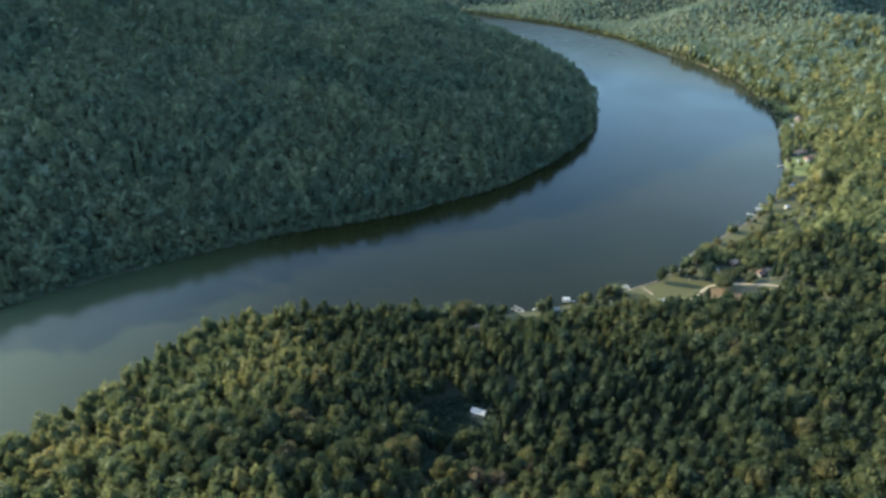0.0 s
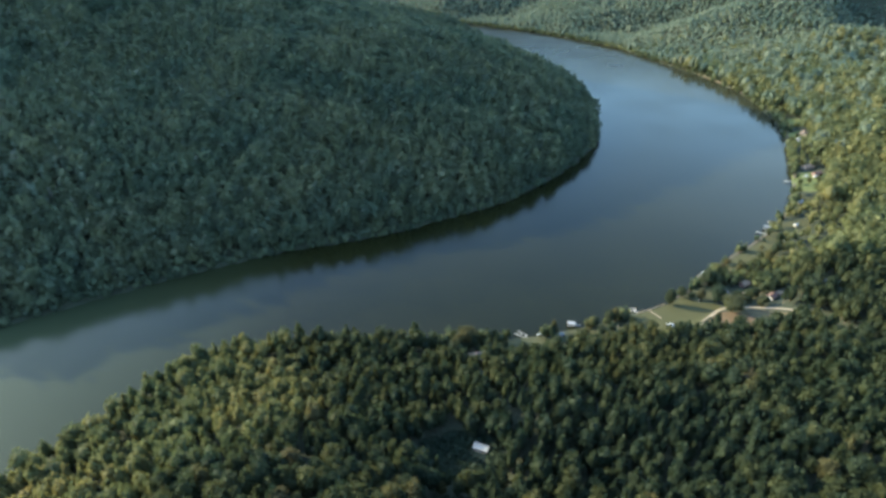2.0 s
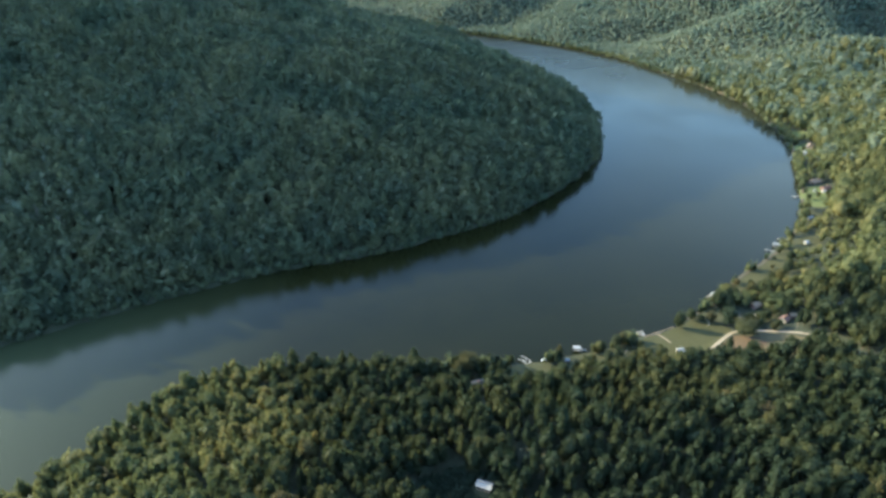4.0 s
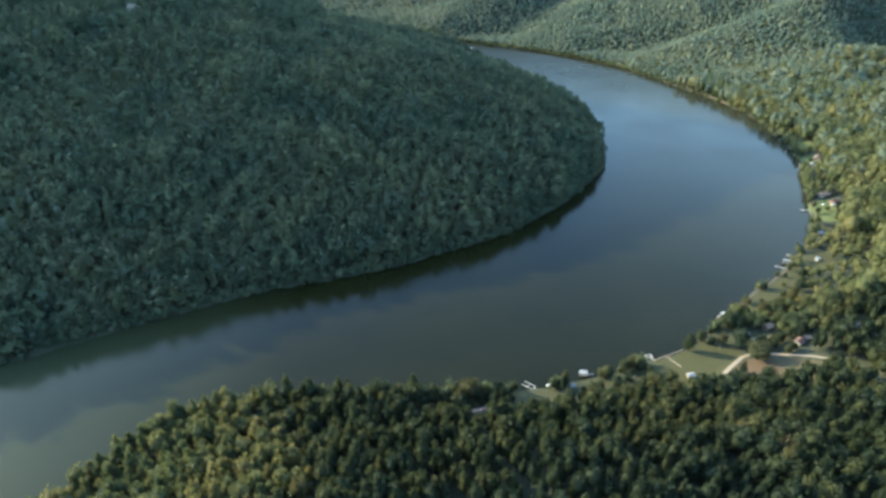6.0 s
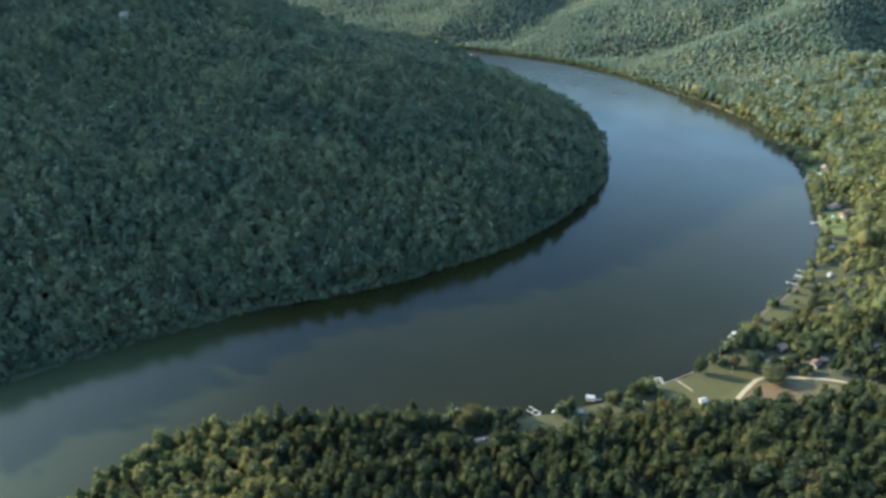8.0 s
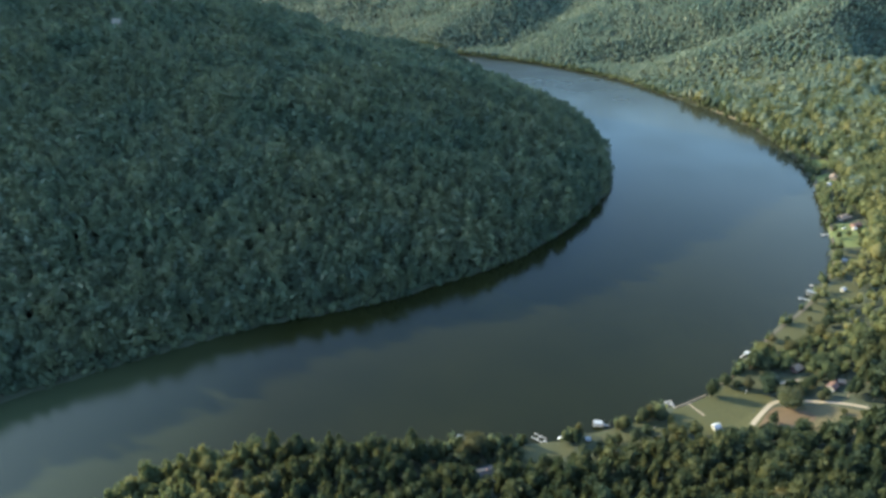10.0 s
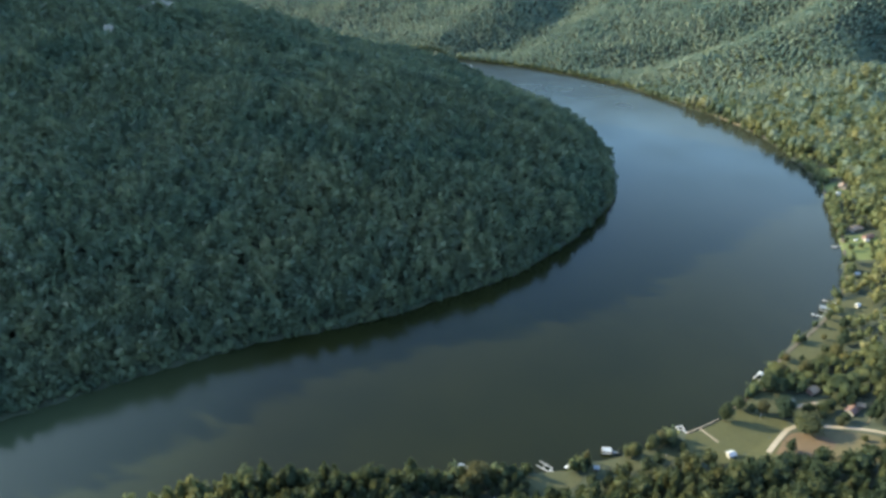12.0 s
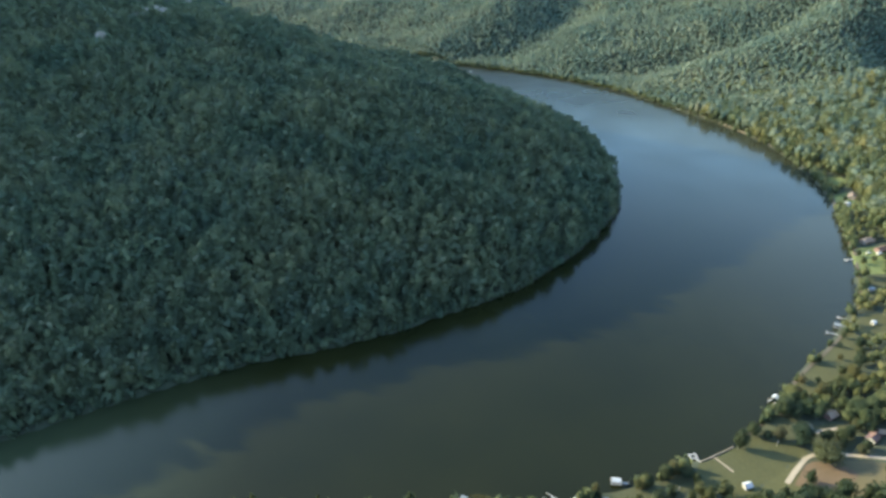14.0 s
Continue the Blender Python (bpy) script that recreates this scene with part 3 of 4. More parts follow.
inland = crop(east, lambda x, y, d, s: ~garden(x, y, d))
mix = pale(inland)
joined_wood("east_wood", inland[~mix][:, :3], MIDDLE, rng, "sunlit yellow-green wood along the outer river bank", scale=1.42, squash=0.95, tone=(0.25, 0.95), leaves=EAST_LEAVES)
joined_wood("east_wood", inland[mix][:, :3], MIDDLE, rng, "haze-toned paler trees mixed into the outer bank's wood", scale=1.42, squash=0.95, tone=(0.25, 0.95), leaves=FAR_LEAVES)
done = lambda x, y, d, s: (((s == 2) & (x < 1050) & (x > 240) & (y < 1150)) | ((s == 1) & (x + y * 0.35 > -420) & (y < 1130) & (x > -640))
                           | ((s == 2) & (np.hypot(x, y) < 520)))
CREST = wild(-1500, 300, 300, 1900, 12.5, rng)
joined_wood("crest_wood", crop(CREST, lambda x, y, d, s: (s == 1) & ~done(x, y, d, s))[:, :3], COARSE, rng,
            "dark green wood over the crest of the hill", soft=True, scale=1.7, squash=0.65, tone=(0.0, 0.85))
# trees out of view, added to roughen the shadow edge on the water
BROW_SHADE = wild(-1200, -640, 250, 1000, 14.0, rng, low=-400)
joined_wood("crest_wood", crop(BROW_SHADE, lambda x, y, d, s: (s == 1) & (d > 250) & (np.abs(x) > 0.70 * (y + 75) + 150))[:, :3], COARSE, rng,
            "unseen wood on the high brow, added to cast ragged shade", scale=1.7, squash=0.8, tone=(0.0, 0.85))
BACK = wild(-900, 1900, 300, 2300, 8.8, rng)
back = crop(BACK, lambda x, y, d, s: (s == 2) & ~done(x, y, d, s))
mix = pale(back)
joined_wood("far_wood", back[mix][:, :3], COARSE, rng, "haze-toned sunlit woods on the farther valley sides", scale=1.02, squash=0.65, soft=True, tone=(0.1, 0.86), leaves=FAR_LEAVES)
joined_wood("far_wood", back[~mix][:, :3], COARSE, rng, "yellow-green trees on the farther valley sides", scale=1.02, squash=0.65, soft=True, tone=(0.2, 0.6), leaves=EAST_LEAVES)
UNDER = wild(-260, 260, -190, 72, 9.5, rng, low=-190)
joined_wood("slope_wood", UNDER[:, :3], COARSE, rng, "green wood on the slope below the lookout", scale=1.05, leaves=NEAR_LEAVES)
FAR = wild(-2000, 2200, 2300, 3000, 30, rng)
joined_wood("distant_wood", FAR[:, :3], COARSE, rng, "haze-toned green woods on the distant ridges", scale=2.9, tone=(0.1, 1.0), leaves=FAR_LEAVES)


def bank_growth(name, line, inward, label):
    """Low bushes that hang over the water's edge."""
    mid = line[(np.abs(line[:, 0]) < 700) & (line[:, 1] > 90) & (line[:, 1] < 1750)]
    gap = np.r_[0, np.cumsum(np.linalg.norm(np.diff(mid, axis=0), axis=1))]
    at = np.arange(0, gap[-1], 2.3)
    x, y = np.interp(at, gap, mid[:, 0]), np.interp(at, gap, mid[:, 1])
    tx, ty = np.gradient(x), np.gradient(y)
    n = np.hypot(tx, ty)
    off = rng.uniform(-1.6, 5.5, len(x)) * inward
    x, y = x - ty / n * off, y + tx / n * off
    z = np.maximum(lay(x, y)[0], 0.0)
    keep = np.ones(len(x), bool)
    for outline in CLEARINGS.values():
        keep &= ~within(x, y, smooth(list(outline) + [outline[0]], 4)[:-1])
    if inward < 0:
        keep &= ~((y > 690) & (y < 1190) & (rng.uniform(0, 1, len(x)) < 0.45)) & ~((x > 150) & (x < 216) & (y < 372)) & ~((x > 236) & (y > 396) & (y < 620) & (rng.uniform(0, 1, len(x)) < 0.72)) & ~((x > 88) & (x < 112) & (y < 330)) & ~((x > 50) & (x < 76) & (y < 330))
    joined_wood(name, np.column_stack((x, y, z))[keep], COARSE, rng, label, scale=0.75, squash=0.75, raise_by=(0.3, 1.0), tone=(0.0, 0.7), leaves=LEAVES if inward > 0 else EAST_LEAVES, category="bushes")


bank_growth("bank_bushes", INNER, 1, "dark green bushes overhanging the water's edge")
bank_growth("bank_bushes", OUTER, -1, "green bushes lining the outer bank")


# single trees with trunk, limbs and crown
def tree_proto(k, full=False):
    r = np.random.RandomState(60 + k)
    ob = thing("tree", Matrix.Identity(4), "broad-leaved tree with a full green crown", "tree", "trees of the near wood")
    bm = bmesh.new()
    rad = ((0.0, 0.46), (2.5, 0.34), (6.0, 0.26), (11.0, 0.10))
    rings = [[bm.verts.new((q * math.cos(a * 1.047) + 0.03 * z, q * math.sin(a * 1.047), z - 0.6)) for a in range(6)] for z, q in rad]
    for a, b in zip(rings[:-1], rings[1:]):
        for i in range(6):
            bm.faces.new((a[i], a[(i + 1) % 6], b[(i + 1) % 6], b[i]))
    for j in range(5):
        a, z0 = r.uniform(0, 6.28), r.uniform(4, 8)
        p0, p1 = Vector((0, 0, z0)), Vector((3.2 * math.cos(a), 3.2 * math.sin(a), z0 + 3.0))
        s = Vector((-math.sin(a), math.cos(a), 0))
        lo = [bm.verts.new(p0 + o) for o in (s * 0.13, -s * 0.13, Vector((0, 0, 0.2)))]
        hi = [bm.verts.new(p1 + o * 0.35) for o in (s * 0.13, -s * 0.13, Vector((0, 0, 0.2)))]
        for i in range(3):
            bm.faces.new((lo[i], lo[(i + 1) % 3], hi[(i + 1) % 3], hi[i]))
    part("trunk", bm, BARK, ob)
    pine = k >= 5
    if pine and not full:
        tagged(ob, "pine with a pointed crown, toned shade-dark", "tree", "pines of the near wood")
    pine &= not full
    sv, sf = crown_shape(r, 3, 800, False, 0.055) if full else crown_shape(r, 2, 330, pine or k == 2, 0.10)
    rr, tt = (5.3, 6.9 + 0.2 * (k - 8)) if full else (r.uniform(4.6, 6.0), r.uniform(6.6, 8.6))
    v = sv * np.array((rr, rr * r.uniform(0.9, 1.1), tt)) + np.array((0, 0, tt * 1.3))
    mesh_object("crown", v.tolist(), sf.tolist(), NEEDLES_ONE if pine else LEAVES_ONE, ob)
    return ob


PROTOS = [tree_proto(k) for k in range(7)] + [tree_proto(k, True) for k in (7, 8, 9)]
first = {}


def plant(k, x, y, size, turn, label="", group="", low=1.0):
    m = Matrix.Translation((x, y, height(x, y))) @ pose(0, 0, 0, 0, 0, turn) @ Matrix.Diagonal((size, size, size * low, 1))
    if k not in first:
        ob = first[k] = PROTOS[k]
    else:
        ob = copy_thing(PROTOS[k], Matrix.Identity(4))
    ob.matrix_basis = m
    if label:
        tagged(ob, label, "tree", group)
    return ob


for i, (x, y, z, d, s) in enumerate(single[:290]):
    plant(5 + i % 2 if shaded_stand(x, y) and i % 4 else i % 5, x, y, rng.uniform(0.7, 1.15), rng.uniform(0, 360))
LAWN_TREES = ((188.5, 350, 1.0, 1, 0.95), (203, 361, 0.85, 0, 0.8), (210, 357, 0.55, 3, 0.9), (217, 356, 0.85, 4, 0.8), (229.5, 350.5, 1.45, 1, 0.72),
              (234, 333.2, 1.75, 0, 0.62), (231, 379, 1.2, 1, 0.8), (238, 376, 1.1, 3, 0.8), (244, 387, 0.8, 2, 0.9), (250, 396, 0.75, 0, 0.9),
              (133, 327, 0.8, 4, 0.9), (138, 329.5, 0.75, 1, 1.0), (145.5, 327, 0.8, 3, 0.9), (120, 322, 0.8, 0, 0.8), (114, 321, 0.5, 4, 0.9),
              (86, 312, 0.75, 2, 1.1), (84, 308, 0.7, 2, 1.1), (29, 303, 0.6, 3, 0.9), (8, 304, 0.7, 1, 0.9), (40, 299, 0.7, 2, 1.0), (46, 297, 0.5, 0, 0.9),
              (150, 323, 0.6, 1, 0.9), (258, 337.5, 0.6, 4, 0.8), (244, 351, 0.7, 1, 0.9), (268, 358, 0.75, 3, 0.9), (274, 354, 0.8, 2, 0.9),
              (262, 320, 0.4, 0, 0.8), (272, 316, 0.45, 3, 0.8), (284, 316, 0.4, 1, 0.8), (290, 436, 0.45, 1, 0.9), (306, 436, 0.4, 0, 0.9), (296, 418, 0.6, 3, 0.9),
              (262, 410, 0.55, 0, 0.9), (424, 599, 0.5, 1, 0.9), (419, 583, 0.55, 0, 0.9), (432, 587, 0.5, 3, 0.9), (444, 589, 0.45, 1, 0.9), (437, 575, 0.6, 4, 0.9), (480, 722, 0.5, 0, 0.9), (494, 735, 0.5, 3, 0.9), (509, 800, 0.55, 1, 0.9), (33, 183, 0.9, 0, 0.8), (247, 352, 0.7, 0, 0.9), (254, 350, 0.85, 3, 0.85), (261, 353, 0.7, 1, 0.9), (251, 345, 0.5, 4, 0.9), (263, 340.5, 0.6, 0, 0.9), (267, 395, 0.95, 4, 0.8), (276, 397, 0.8, 1, 0.85), (285, 402, 1.0, 3, 0.75), (293, 407, 0.7, 0, 0.9), (301, 413, 0.95, 1, 0.8),
              (308, 421, 0.6, 4, 0.9), (316, 428, 0.9, 0, 0.8), (323, 438, 0.7, 3, 0.9), (330, 450, 0.8, 1, 0.8), (274, 410, 0.4, 3, 0.9), (316, 452, 0.35, 0, 0.9), (326, 464, 0.5, 4, 0.9))
for x, y, size, k, low in LAWN_TREES:
    plant(k if k == 2 else 7 + k % 3, x, y, size, rng.uniform(0, 360), "rounded green tree standing on the river lawn", "trees on the lawns", low=low)
# crowns of these trees swap to the lit leaf copy, sunlight in the colour
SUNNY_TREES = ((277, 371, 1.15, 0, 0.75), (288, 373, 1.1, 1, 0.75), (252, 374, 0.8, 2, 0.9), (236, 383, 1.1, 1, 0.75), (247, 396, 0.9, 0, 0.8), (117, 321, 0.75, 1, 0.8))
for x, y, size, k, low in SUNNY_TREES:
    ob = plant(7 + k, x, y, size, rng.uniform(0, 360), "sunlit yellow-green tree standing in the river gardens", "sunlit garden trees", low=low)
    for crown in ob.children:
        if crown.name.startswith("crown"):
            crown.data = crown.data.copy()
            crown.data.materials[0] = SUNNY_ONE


AUTUMN_TREES = ((17, 302, 1.5, 0, 0.8), (11, 297, 1.0, 2, 0.9))
for x, y, size, k, low in AUTUMN_TREES:
    ob = plant(7 + k, x, y, size, rng.uniform(0, 360), "broad tree with tan turning leaves by the bank house", "turning trees", low=low)
    for crown in ob.children:
        if crown.name.startswith("crown"):
            crown.data = crown.data.copy()
            crown.data.materials[0] = AUTUMN_ONE


# ================= cliff on the crest of the shaded hill =================
def crag(cx, cy, length, turn, tall, seed, label):
    r = np.random.RandomState(seed)
    ob = thing("cliff", Matrix.Translation((cx, cy, height(cx, cy))) @ pose(0, 0, 0, 0, 0, turn), label, "cliff", "outcrops")
    n = max(3, int(length / 9))
    for k in range(n):
        bm = bmesh.new()
        bmesh.ops.create_cube(bm, size=1.0)
        bmesh.ops.subdivide_edges(bm, edges=bm.edges[:], cuts=5, use_grid_fill=True)
        w, dpt, hh = r.uniform(5, 12), r.uniform(9, 16), tall * r.uniform(0.55, 1.1)
        for v in bm.verts:
            seam = 0.16 * math.sin(v.co.z * 21 + k) + 0.30 * noise.noise(Vector((v.co.x * 3 + k * 3.1, v.co.y * 3 + seed, v.co.z * 7)))
            v.co = Vector((v.co.x * w * (1 + seam), v.co.y * dpt * (1 + seam), (v.co.z + 0.42) * hh * (1 + 0.2 * noise.noise(v.co * 4 + Vector((k, seed, 0)))))
                          )
            v.co.x += (k - n / 2) * length / n
            v.co.y += 3 * math.sin(k * 1.7)
        part("rock", bm, ROCK, ob)
    return ob


crag(-402, 944, 30, 12, 27, 1, "pale weathered sandstone cliff near the wooded crest")
crag(-376, 954, 20, 16, 29, 2, "pale weathered sandstone cliff near the wooded crest")
crag(-404, 1034, 24, 14, 25, 7, "pale weathered sandstone cliff near the wooded crest")
crag(-396, 1102, 14, 20, 28, 5, "pale weathered sandstone cliff near the wooded crest")
crag(-411, 846, 13, 10, 22, 3, "small grey rock outcrop among dark trees")


# ================= buildings =================
def box(bm, x0, x1, y0, y1, z0, z1):
    vs = [bm.verts.new(p) for p in ((x0, y0, z0), (x1, y0, z0), (x1, y1, z0), (x0, y1, z0), (x0, y0, z1), (x1, y0, z1), (x1, y1, z1), (x0, y1, z1))]
    for q in ((3, 2, 1, 0), (4, 5, 6, 7), (0, 1, 5, 4), (1, 2, 6, 5), (2, 3, 7, 6), (3, 0, 4, 7)):
        bm.faces.new([vs[i] for i in q])


def slab(bm, a, b, c, d, thick):
    """A sloping slab from four corners."""
    n = (b - a).cross(d - a).normalized() * thick
    lo, hi = [bm.verts.new(p) for p in (a, b, c, d)], [bm.verts.new(p + n) for p in (a, b, c, d)]
    bm.faces.new(lo[::-1])
    bm.faces.new(hi)
    for i in range(4):
        bm.faces.new((lo[i], lo[(i + 1) % 4], hi[(i + 1) % 4], hi[i]))


def house(name, x, y, turn, length, width, eaves, rise, wall_mat, roof_mat, label, category="house", chimney=True, windows=3, lift=0.0):
    zs = [height(x + dx, y + dy) for dx in (-length / 2, length / 2) for dy in (-width / 2, width / 2)]
    ob = thing(name, Matrix.Translation((x, y, max(zs) * 0.7 + min(zs) * 0.3 + lift)) @ pose(0, 0, 0, 0, 0, turn), label, category)
    l, w = length / 2, width / 2
    bm = bmesh.new()
    box(bm, -l, l, -w, w, -3.0, eaves)
    for s in (-1, 1):
        tri = [bm.verts.new(p) for p in ((s * l, -w, eaves), (s * l, w, eaves), (s * l, 0, eaves + rise))]
        bm.faces.new(tri if s > 0 else tri[::-1])
    wall = part("wall", bm, wall_mat, ob)
    over = 0.6
    drop = rise * over / w
    for s in (-1, 1):
        bm = bmesh.new()
        a, b = Vector((-l - over, s * (w + over), eaves - drop)), Vector((l + over, s * (w + over), eaves - drop))
        c, d = Vector((l + over, 0, eaves + rise)), Vector((-l - over, 0, eaves + rise))
        slab(bm, *((a, b, c, d) if s < 0 else (b, a, d, c)), 0.18)
        part("roof_slope", bm, roof_mat, ob)
    for s in (-1, 1):
        for k in range(windows):
            cx = -l + (k + 0.5) * length / windows
            win = bmesh.new()
            box(win, cx - 0.6, cx + 0.6, s * w - 0.06, s * w + 0.06, eaves * 0.38, eaves * 0.80)
            window = part("window", win, WHITE_WALL, ob)
            pane = bmesh.new()
            box(pane, cx - 0.5, cx + 0.5, s * w - 0.09, s * w + 0.09, eaves * 0.38 + 0.1, eaves * 0.80 - 0.1)
            part("pane", pane, GLASS, window)
    bm = bmesh.new()
    box(bm, l - 0.05, l + 0.07, -0.5, 0.5, 0.0, 2.1)
    part("door", bm, TIMBER, ob)
    if chimney:
        bm = bmesh.new()
        box(bm, l * 0.4 - 0.5, l * 0.4 + 0.5, -0.5, 0.5, eaves, eaves + rise + 1.0)
        part("chimney", bm, BRICK, ob)
    return ob


house("house", 271.5, 347.5, 35, 7.0, 5.2, 2.8, 1.7, WHITE_WALL, RED_ROOF, "white-gabled house with a red-brown shingle roof")
house("house", 280, 352, -10, 4.6, 3.6, 2.4, 1.2, BRICK, TAN_ROOF, "small brick outbuilding with a tan roof", chimney=False, windows=2)
house("cottage", 362, 481, 30, 3.4, 2.8, 2.4, 0.9, WHITE_WALL, WHITE, "small white cottage with a pale roof by the shore", chimney=False, windows=2)
house("house", 452, 628, 20, 14, 7.5, 3.0, 2.2, SIDING, TAN_ROOF, "wide house with a tan shingle roof behind the lawn")
house("house", 452, 607, 15, 10, 6, 2.8, 1.8, BRICK, RED_ROOF, "brick house with a red-brown roof facing the lawn")
house("house", 508, 744, 55, 12, 8, 3.2, 2.2, SIDING, TAN_ROOF, "tan-roofed house between trees at the shore", windows=2)
house("house", 22, 196, -24, 8.4, 4.0, 3.0, 0.9, SIDING, DULL_ROOF, "house with a white metal roof in a dark wood clearing", chimney=False)
house("house", 21, 281, 18, 14, 9, 4.2, 2.4, TIMBER, SLATE_ROOF, "house with a slate-grey roof under the bank trees", windows=2)
house("shed", 178.8, 318.2, 15, 4.2, 3.2, 2.6, 1.0, WHITE_WALL, WHITE, "small white shed at the lawn's edge", "shed", chimney=False, windows=1)
house("shed", 394, 534, 10, 4.5, 3.5, 2.6, 1.0, WHITE_WALL, WHITE, "small white shed in the garden", "shed", chimney=False, windows=1)
house("shed", 446, 600, 0, 3.4, 2.8, 2.3, 0.8, WHITE_WALL, WHITE, "white garage beside the brick house", "shed", chimney=False, windows=1)
house("house", 320, 352, 20, 12, 8, 3.4, 2.2, SIDING, GREY_ROOF, "grey-roofed house half hidden by trees")
house("shed", 92, 311, 0, 2.6, 2.2, 2.2, 0.7, SIDING, DULL_ROOF, "tiny pale pump shed near the dock", "shed", chimney=False, windows=1)


# ================= docks and boats =================
def dock(x, y, turn, pieces, label, mat=PALE_DECK, roof=None, roof_mat=None):
    """Deck pieces (x0, x1, y0, y1) on posts over the water; roof: the same with its height."""
    ob = thing("dock", Matrix.Translation((x, y, 0)) @ pose(0, 0, 0, 0, 0, turn), label, "dock", "docks")
    for x0, x1, y0, y1 in pieces:
        bm = bmesh.new()
        box(bm, x0, x1, y0, y1, 0.62, 0.86)
        part("deck", bm, mat, ob)
        for px in (x0 + 0.2, x1 - 0.2):
            for py in (y0 + 0.2, y1 - 0.2):
                bm = bmesh.new()
                bmesh.ops.create_cone(bm, cap_ends=True, segments=8, radius1=0.13, radius2=0.11, depth=(roof[4] + 3.0 if roof else 4.4),
                                      matrix=Matrix.Translation((px, py, (roof[4] - 3.0) / 2 if roof else -0.9)))
                part("post", bm, TIMBER, ob)
    if roof:
        x0, x1, y0, y1, z = roof
        mid = (y0 + y1) / 2
        for s, e in ((-1, y0), (1, y1)):
            bm = bmesh.new()
            a, b, c, d = Vector((x0, e, z)), Vector((x1, e, z)), Vector((x1, mid, z + 0.9)), Vector((x0, mid, z + 0.9))
            slab(bm, *((a, b, c, d) if s < 0 else (b, a, d, c)), 0.12)
            part("roof_slope", bm, roof_mat or WHITE, ob)
    return ob


dock(157.3, 345.4, 12, ((-2.6, 2.6, -1.9, -0.9), (-2.6, 2.6, 0.9, 1.9), (-2.6, -1.6, -0.9, 0.9), (1.6, 2.6, -0.9, 0.9)), "pale platform dock standing off the lawn")
dock(159.6, 341.6, -57, ((-3.4, 3.4, -0.6, 0.6),), "narrow pale gangway to the platform dock")
dock(103, 326.2, -8, ((-3.6, 2.8, -1.8, -1.1), (-3.6, 2.8, 1.1, 1.8), (2.8, 7.0, -0.5, 0.5)), "covered boat dock with a white metal roof",
     roof=(-3.4, 2.4, -1.8, 1.8, 2.7))
dock(61, 315, -40, ((-5, 4, -2.4, -1.8), (-5, 4, 1.8, 2.4), (3.4, 4, -1.8, 1.8), (-0.8, -0.2, -1.8, 1.8), (4, 6.5, -0.5, 0.5)), "open pale boat slip frame on the water")
dock(10, 312.5, -25, ((-4, 4, -3, -2), (-4, 4, 2, 3)), "small dock with a pale blue-grey roof", roof=(-4.5, 4.5, -3.5, 3.5, 3.2), roof_mat=BLUE_GREY)
dock(234, 394, 35, ((-4, 4, -2.4, -1.5), (-4, 4, 1.5, 2.4)), "small covered dock with a white roof", roof=(0.2, 4.2, -2.3, 2.3, 3.0))
dock(412, 594.5, 8, ((-3, 5, -0.7, 0.7), (-4, -2.4, -2.2, 2.2)), "narrow pale pier off the green lawn")
dock(334, 480, -28, ((-4.5, 4.5, -2.4, -1.6), (-4.5, 4.5, 1.6, 2.4)), "covered dock with a pale blue-grey roof", roof=(-4.6, 4.6, -2.6, 2.6, 3.0), roof_mat=BLUE_GREY)
dock(344, 493, -28, ((-3, 5, -0.6, 0.6), (-4, -2.6, -1.5, 1.5)), "grey timber pier by the shore houses", mat=TIMBER)
dock(322, 472, -28, ((-3, 5, -0.6, 0.6), (-4, -2.8, -1.6, 1.6)), "pale timber pier at the wooded shore")


def boat(x, y, turn, length, label):
    ob = thing("boat", Matrix.Translation((x, y, 0)) @ pose(0, 0, 0, 0, 0, turn), label, "boat", "boats")
    bm = bmesh.new()
    rings = []
    for f, w in ((-0.5, 0.85), (-0.2, 1.0), (0.15, 0.95), (0.38, 0.6), (0.5, 0.08)):
        rings.append([bm.verts.new((f * length, s * w * length * 0.17, z)) for s, z in ((-0.7, -0.3), (-1, 0.9), (1, 0.9), (0.7, -0.3))])
    for a, b in zip(rings[:-1], rings[1:]):
        for i in range(4):
            bm.faces.new((a[i], b[i], b[(i + 1) % 4], a[(i + 1) % 4]))
    bm.faces.new(rings[0])
    bm.faces.new(rings[-1][::-1])
    part("hull", bm, HULL, ob)
    bm = bmesh.new()
    box(bm, -0.2 * length, 0.12 * length, -0.1 * length, 0.1 * length, 0.9, 2.1)
    part("cabin", bm, WHITE, ob)
    bm = bmesh.new()
    box(bm, 0.121 * length, 0.135 * length, -0.09 * length, 0.09 * length, 1.1, 1.9)
    part("windscreen", bm, GLASS, ob)
    return ob


boat(82.5, 1567, 60, 9, "white motor boat on the far reach of the river")
boat(27, 1658, 40, 9, "white motor boat moored near the far bank")
boat(75.5, 315, 10, 4, "small white boat drawn up at the bank")


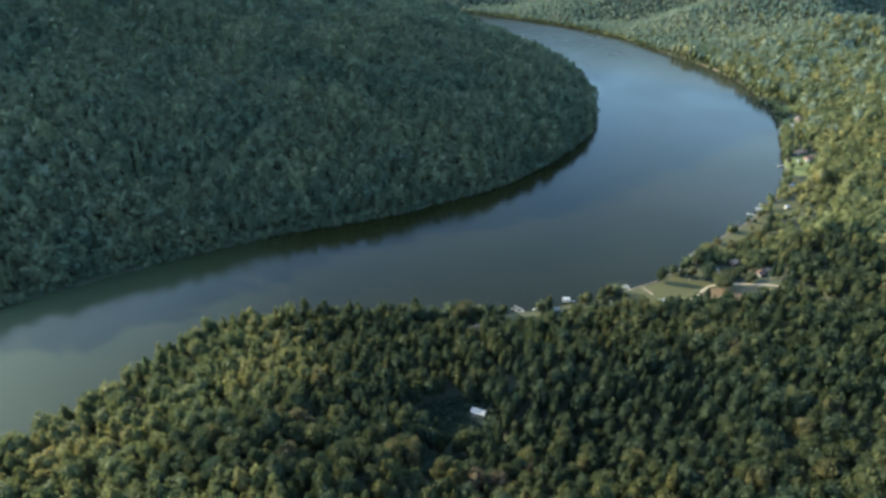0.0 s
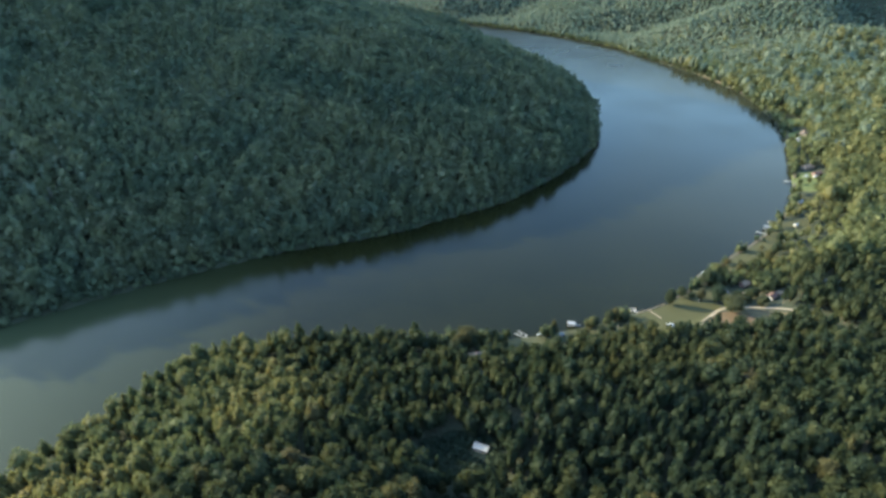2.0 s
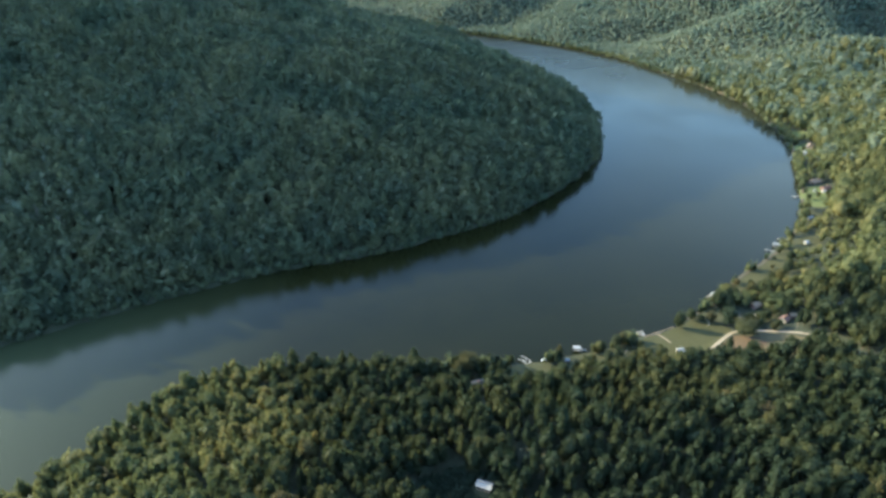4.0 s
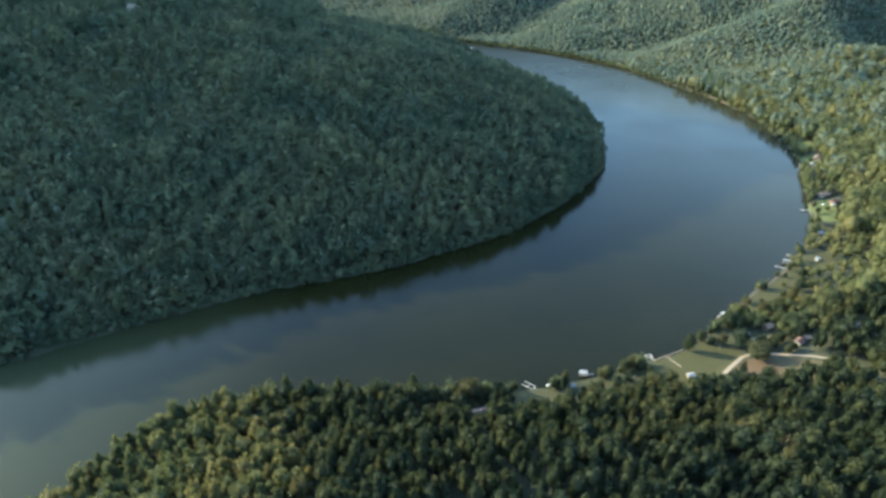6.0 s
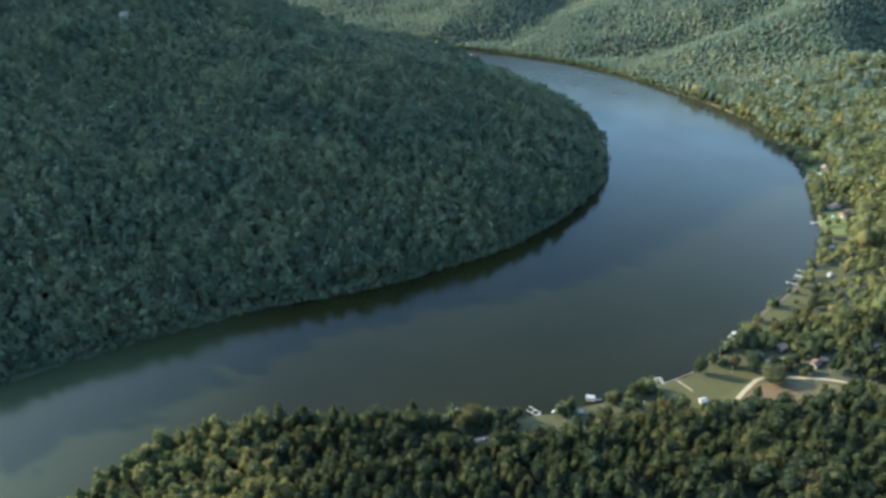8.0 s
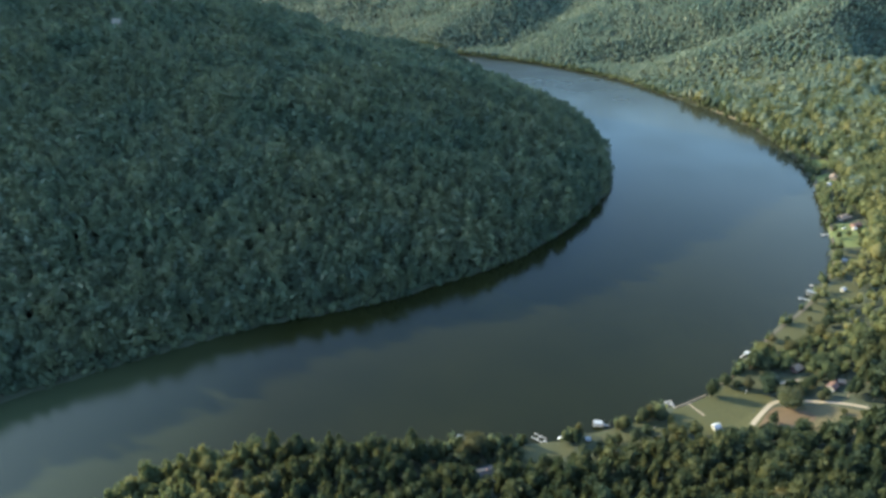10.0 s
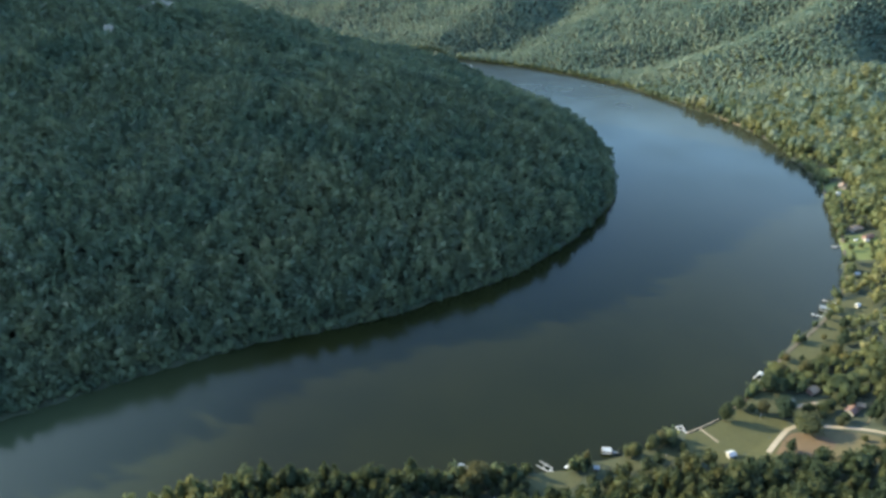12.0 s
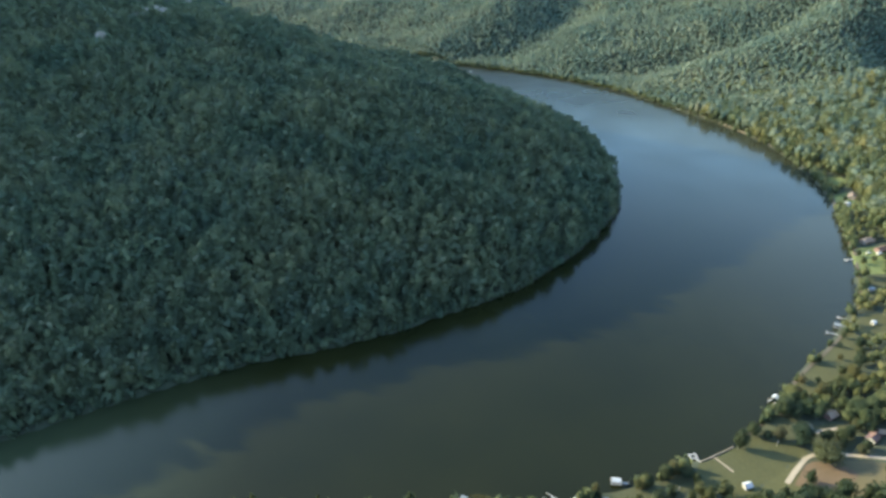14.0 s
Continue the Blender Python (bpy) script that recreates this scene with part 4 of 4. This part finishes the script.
# ================= vehicles and small yard things =================
def car(x, y, turn, paint, label):
    ob = thing("car", Matrix.Translation((x, y, height(x, y) + 0.2)) @ pose(0, 0, 0, 0, 0, turn), label, "car", "parked cars")
    bm = bmesh.new()
    rings = []
    for px, top in ((-2.2, 0.75), (-2.0, 0.95), (-0.6, 1.0), (1.0, 0.95), (2.0, 0.8), (2.2, 0.6)):
        rings.append([bm.verts.new((px, w, z)) for w, z in ((-0.85, 0.25), (-0.9, 0.6), (-0.8, top), (0.8, top), (0.9, 0.6), (0.85, 0.25))])
    for a, b in zip(rings[:-1], rings[1:]):
        for i in range(6):
            bm.faces.new((a[i], b[i], b[(i + 1) % 6], a[(i + 1) % 6]))
    bm.faces.new(rings[0])
    bm.faces.new(rings[-1][::-1])
    part("body", bm, paint, ob)
    bm = bmesh.new()
    lo = [bm.verts.new(p) for p in ((-1.9, -0.78, 0.95), (0.9, -0.78, 0.95), (0.9, 0.78, 0.95), (-1.9, 0.78, 0.95))]
    hi = [bm.verts.new(p) for p in ((-1.4, -0.65, 1.48), (0.3, -0.65, 1.48), (0.3, 0.65, 1.48), (-1.4, 0.65, 1.48))]
    bm.faces.new(hi)
    for i in range(4):
        bm.faces.new((lo[i], lo[(i + 1) % 4], hi[(i + 1) % 4], hi[i]))
    cabin = part("cabin", bm, GLASS, ob)
    bm = bmesh.new()
    box(bm, -1.35, 0.25, -0.64, 0.64, 1.482, 1.53)
    part("roof_panel", bm, paint, cabin)
    for px in (-1.4, 1.35):
        for py in (-0.82, 0.82):
            bm = bmesh.new()
            bmesh.ops.create_cone(bm, cap_ends=True, segments=12, radius1=0.33, radius2=0.33, depth=0.22,
                                  matrix=Matrix.Translation((px, py, 0.33)) @ pose(0, 0, 0, 90, 0, 0))
            part("wheel", bm, TYRE, ob)
    return ob


TYRE = plain("tyre_rubber", (0.03, 0.03, 0.03), 0.9)
GREY_PAINT = plain("grey_car_paint", (0.25, 0.26, 0.28), 0.35, 0.2)
car(5.6, 144, 60, HULL, "white car parked in a gap of the wood")
car(2.0, 149, 75, GREY_PAINT, "grey car parked in a gap of the wood")
car(438, 604, 10, HULL, "white car parked on the lawn's edge")


def yard_post(x, y, tall, label):
    ob = thing("yard_post", Matrix.Translation((x, y, height(x, y))), label, "post", "yard posts")
    bm = bmesh.new()
    bmesh.ops.create_cone(bm, cap_ends=True, segments=10, radius1=0.16, radius2=0.10, depth=tall, matrix=Matrix.Translation((0, 0, tall / 2 - 0.2)))
    part("pole", bm, PALE_DECK, ob)
    bm = bmesh.new()
    box(bm, -0.5, 0.5, -0.12, 0.12, tall - 0.9, tall - 0.3)
    part("board", bm, WHITE_WALL, ob)
    return ob


yard_post(213.5, 350.5, 4.5, "pale wooden post with a small board on the lawn")
yard_post(137.5, 317.5, 4.5, "pale wooden post with a small board by the bank trees")
house("shed", 240, 364, 10, 5, 4, 2.6, 1.2, TIMBER, GREY_ROOF, "small grey-roofed shed under garden trees", "shed", chimney=False, windows=1)
house("shed", 262, 374, 25, 7, 5, 2.8, 1.6, BRICK, TAN_ROOF, "small brown-roofed cabin under garden trees", "shed", chimney=False, windows=2)
house("shed", 284, 402, 0, 3, 2.4, 2.2, 0.8, WHITE_WALL, WHITE, "tiny white garden hut on the rough lawn", "shed", chimney=False, windows=1)
house("house", 489, 722, 40, 6, 5, 2.8, 1.4, WHITE_WALL, WHITE, "white boathouse cottage above the lawn", "cottage", chimney=False, windows=2)
boat(336, 473, -30, 6, "white boat drawn up beside the covered dock")
boat(347, 487, 20, 5, "white boat on the bank by the shore cottage")


# low growth in the gaps of the wood
def undergrowth(name, outline, label, shy):
    ring = smooth(list(outline) + [outline[0]], 4)[:-1]
    lo, hi = ring.min(0), ring.max(0)
    x, y = rng.uniform(lo[0], hi[0], 620), rng.uniform(lo[1], hi[1], 620)
    keep = within(x, y, ring)
    for hx, hy, r in shy:
        keep &= (x - hx) ** 2 + (y - hy) ** 2 > r * r
    x, y = x[keep], y[keep]
    # added bushes at the darkest tint, so the gap's shade is in their colour
    joined_wood(name, np.column_stack((x, y, lay(x, y)[0])), COARSE, rng, label, scale=0.58, squash=0.36, raise_by=(0.2, 0.8), tone=(0.0, 0.2),
                leaves=NEAR_LEAVES, category="bushes")


undergrowth("undergrowth", CLEARINGS["wood_yard"], "bushes toned shade-dark in the gap round the wood house", ((21, 195, 8),))
undergrowth("undergrowth", CLEARINGS["wood_gap"], "bushes toned shade-dark in a gap of the wood", ((5, 145, 5),))
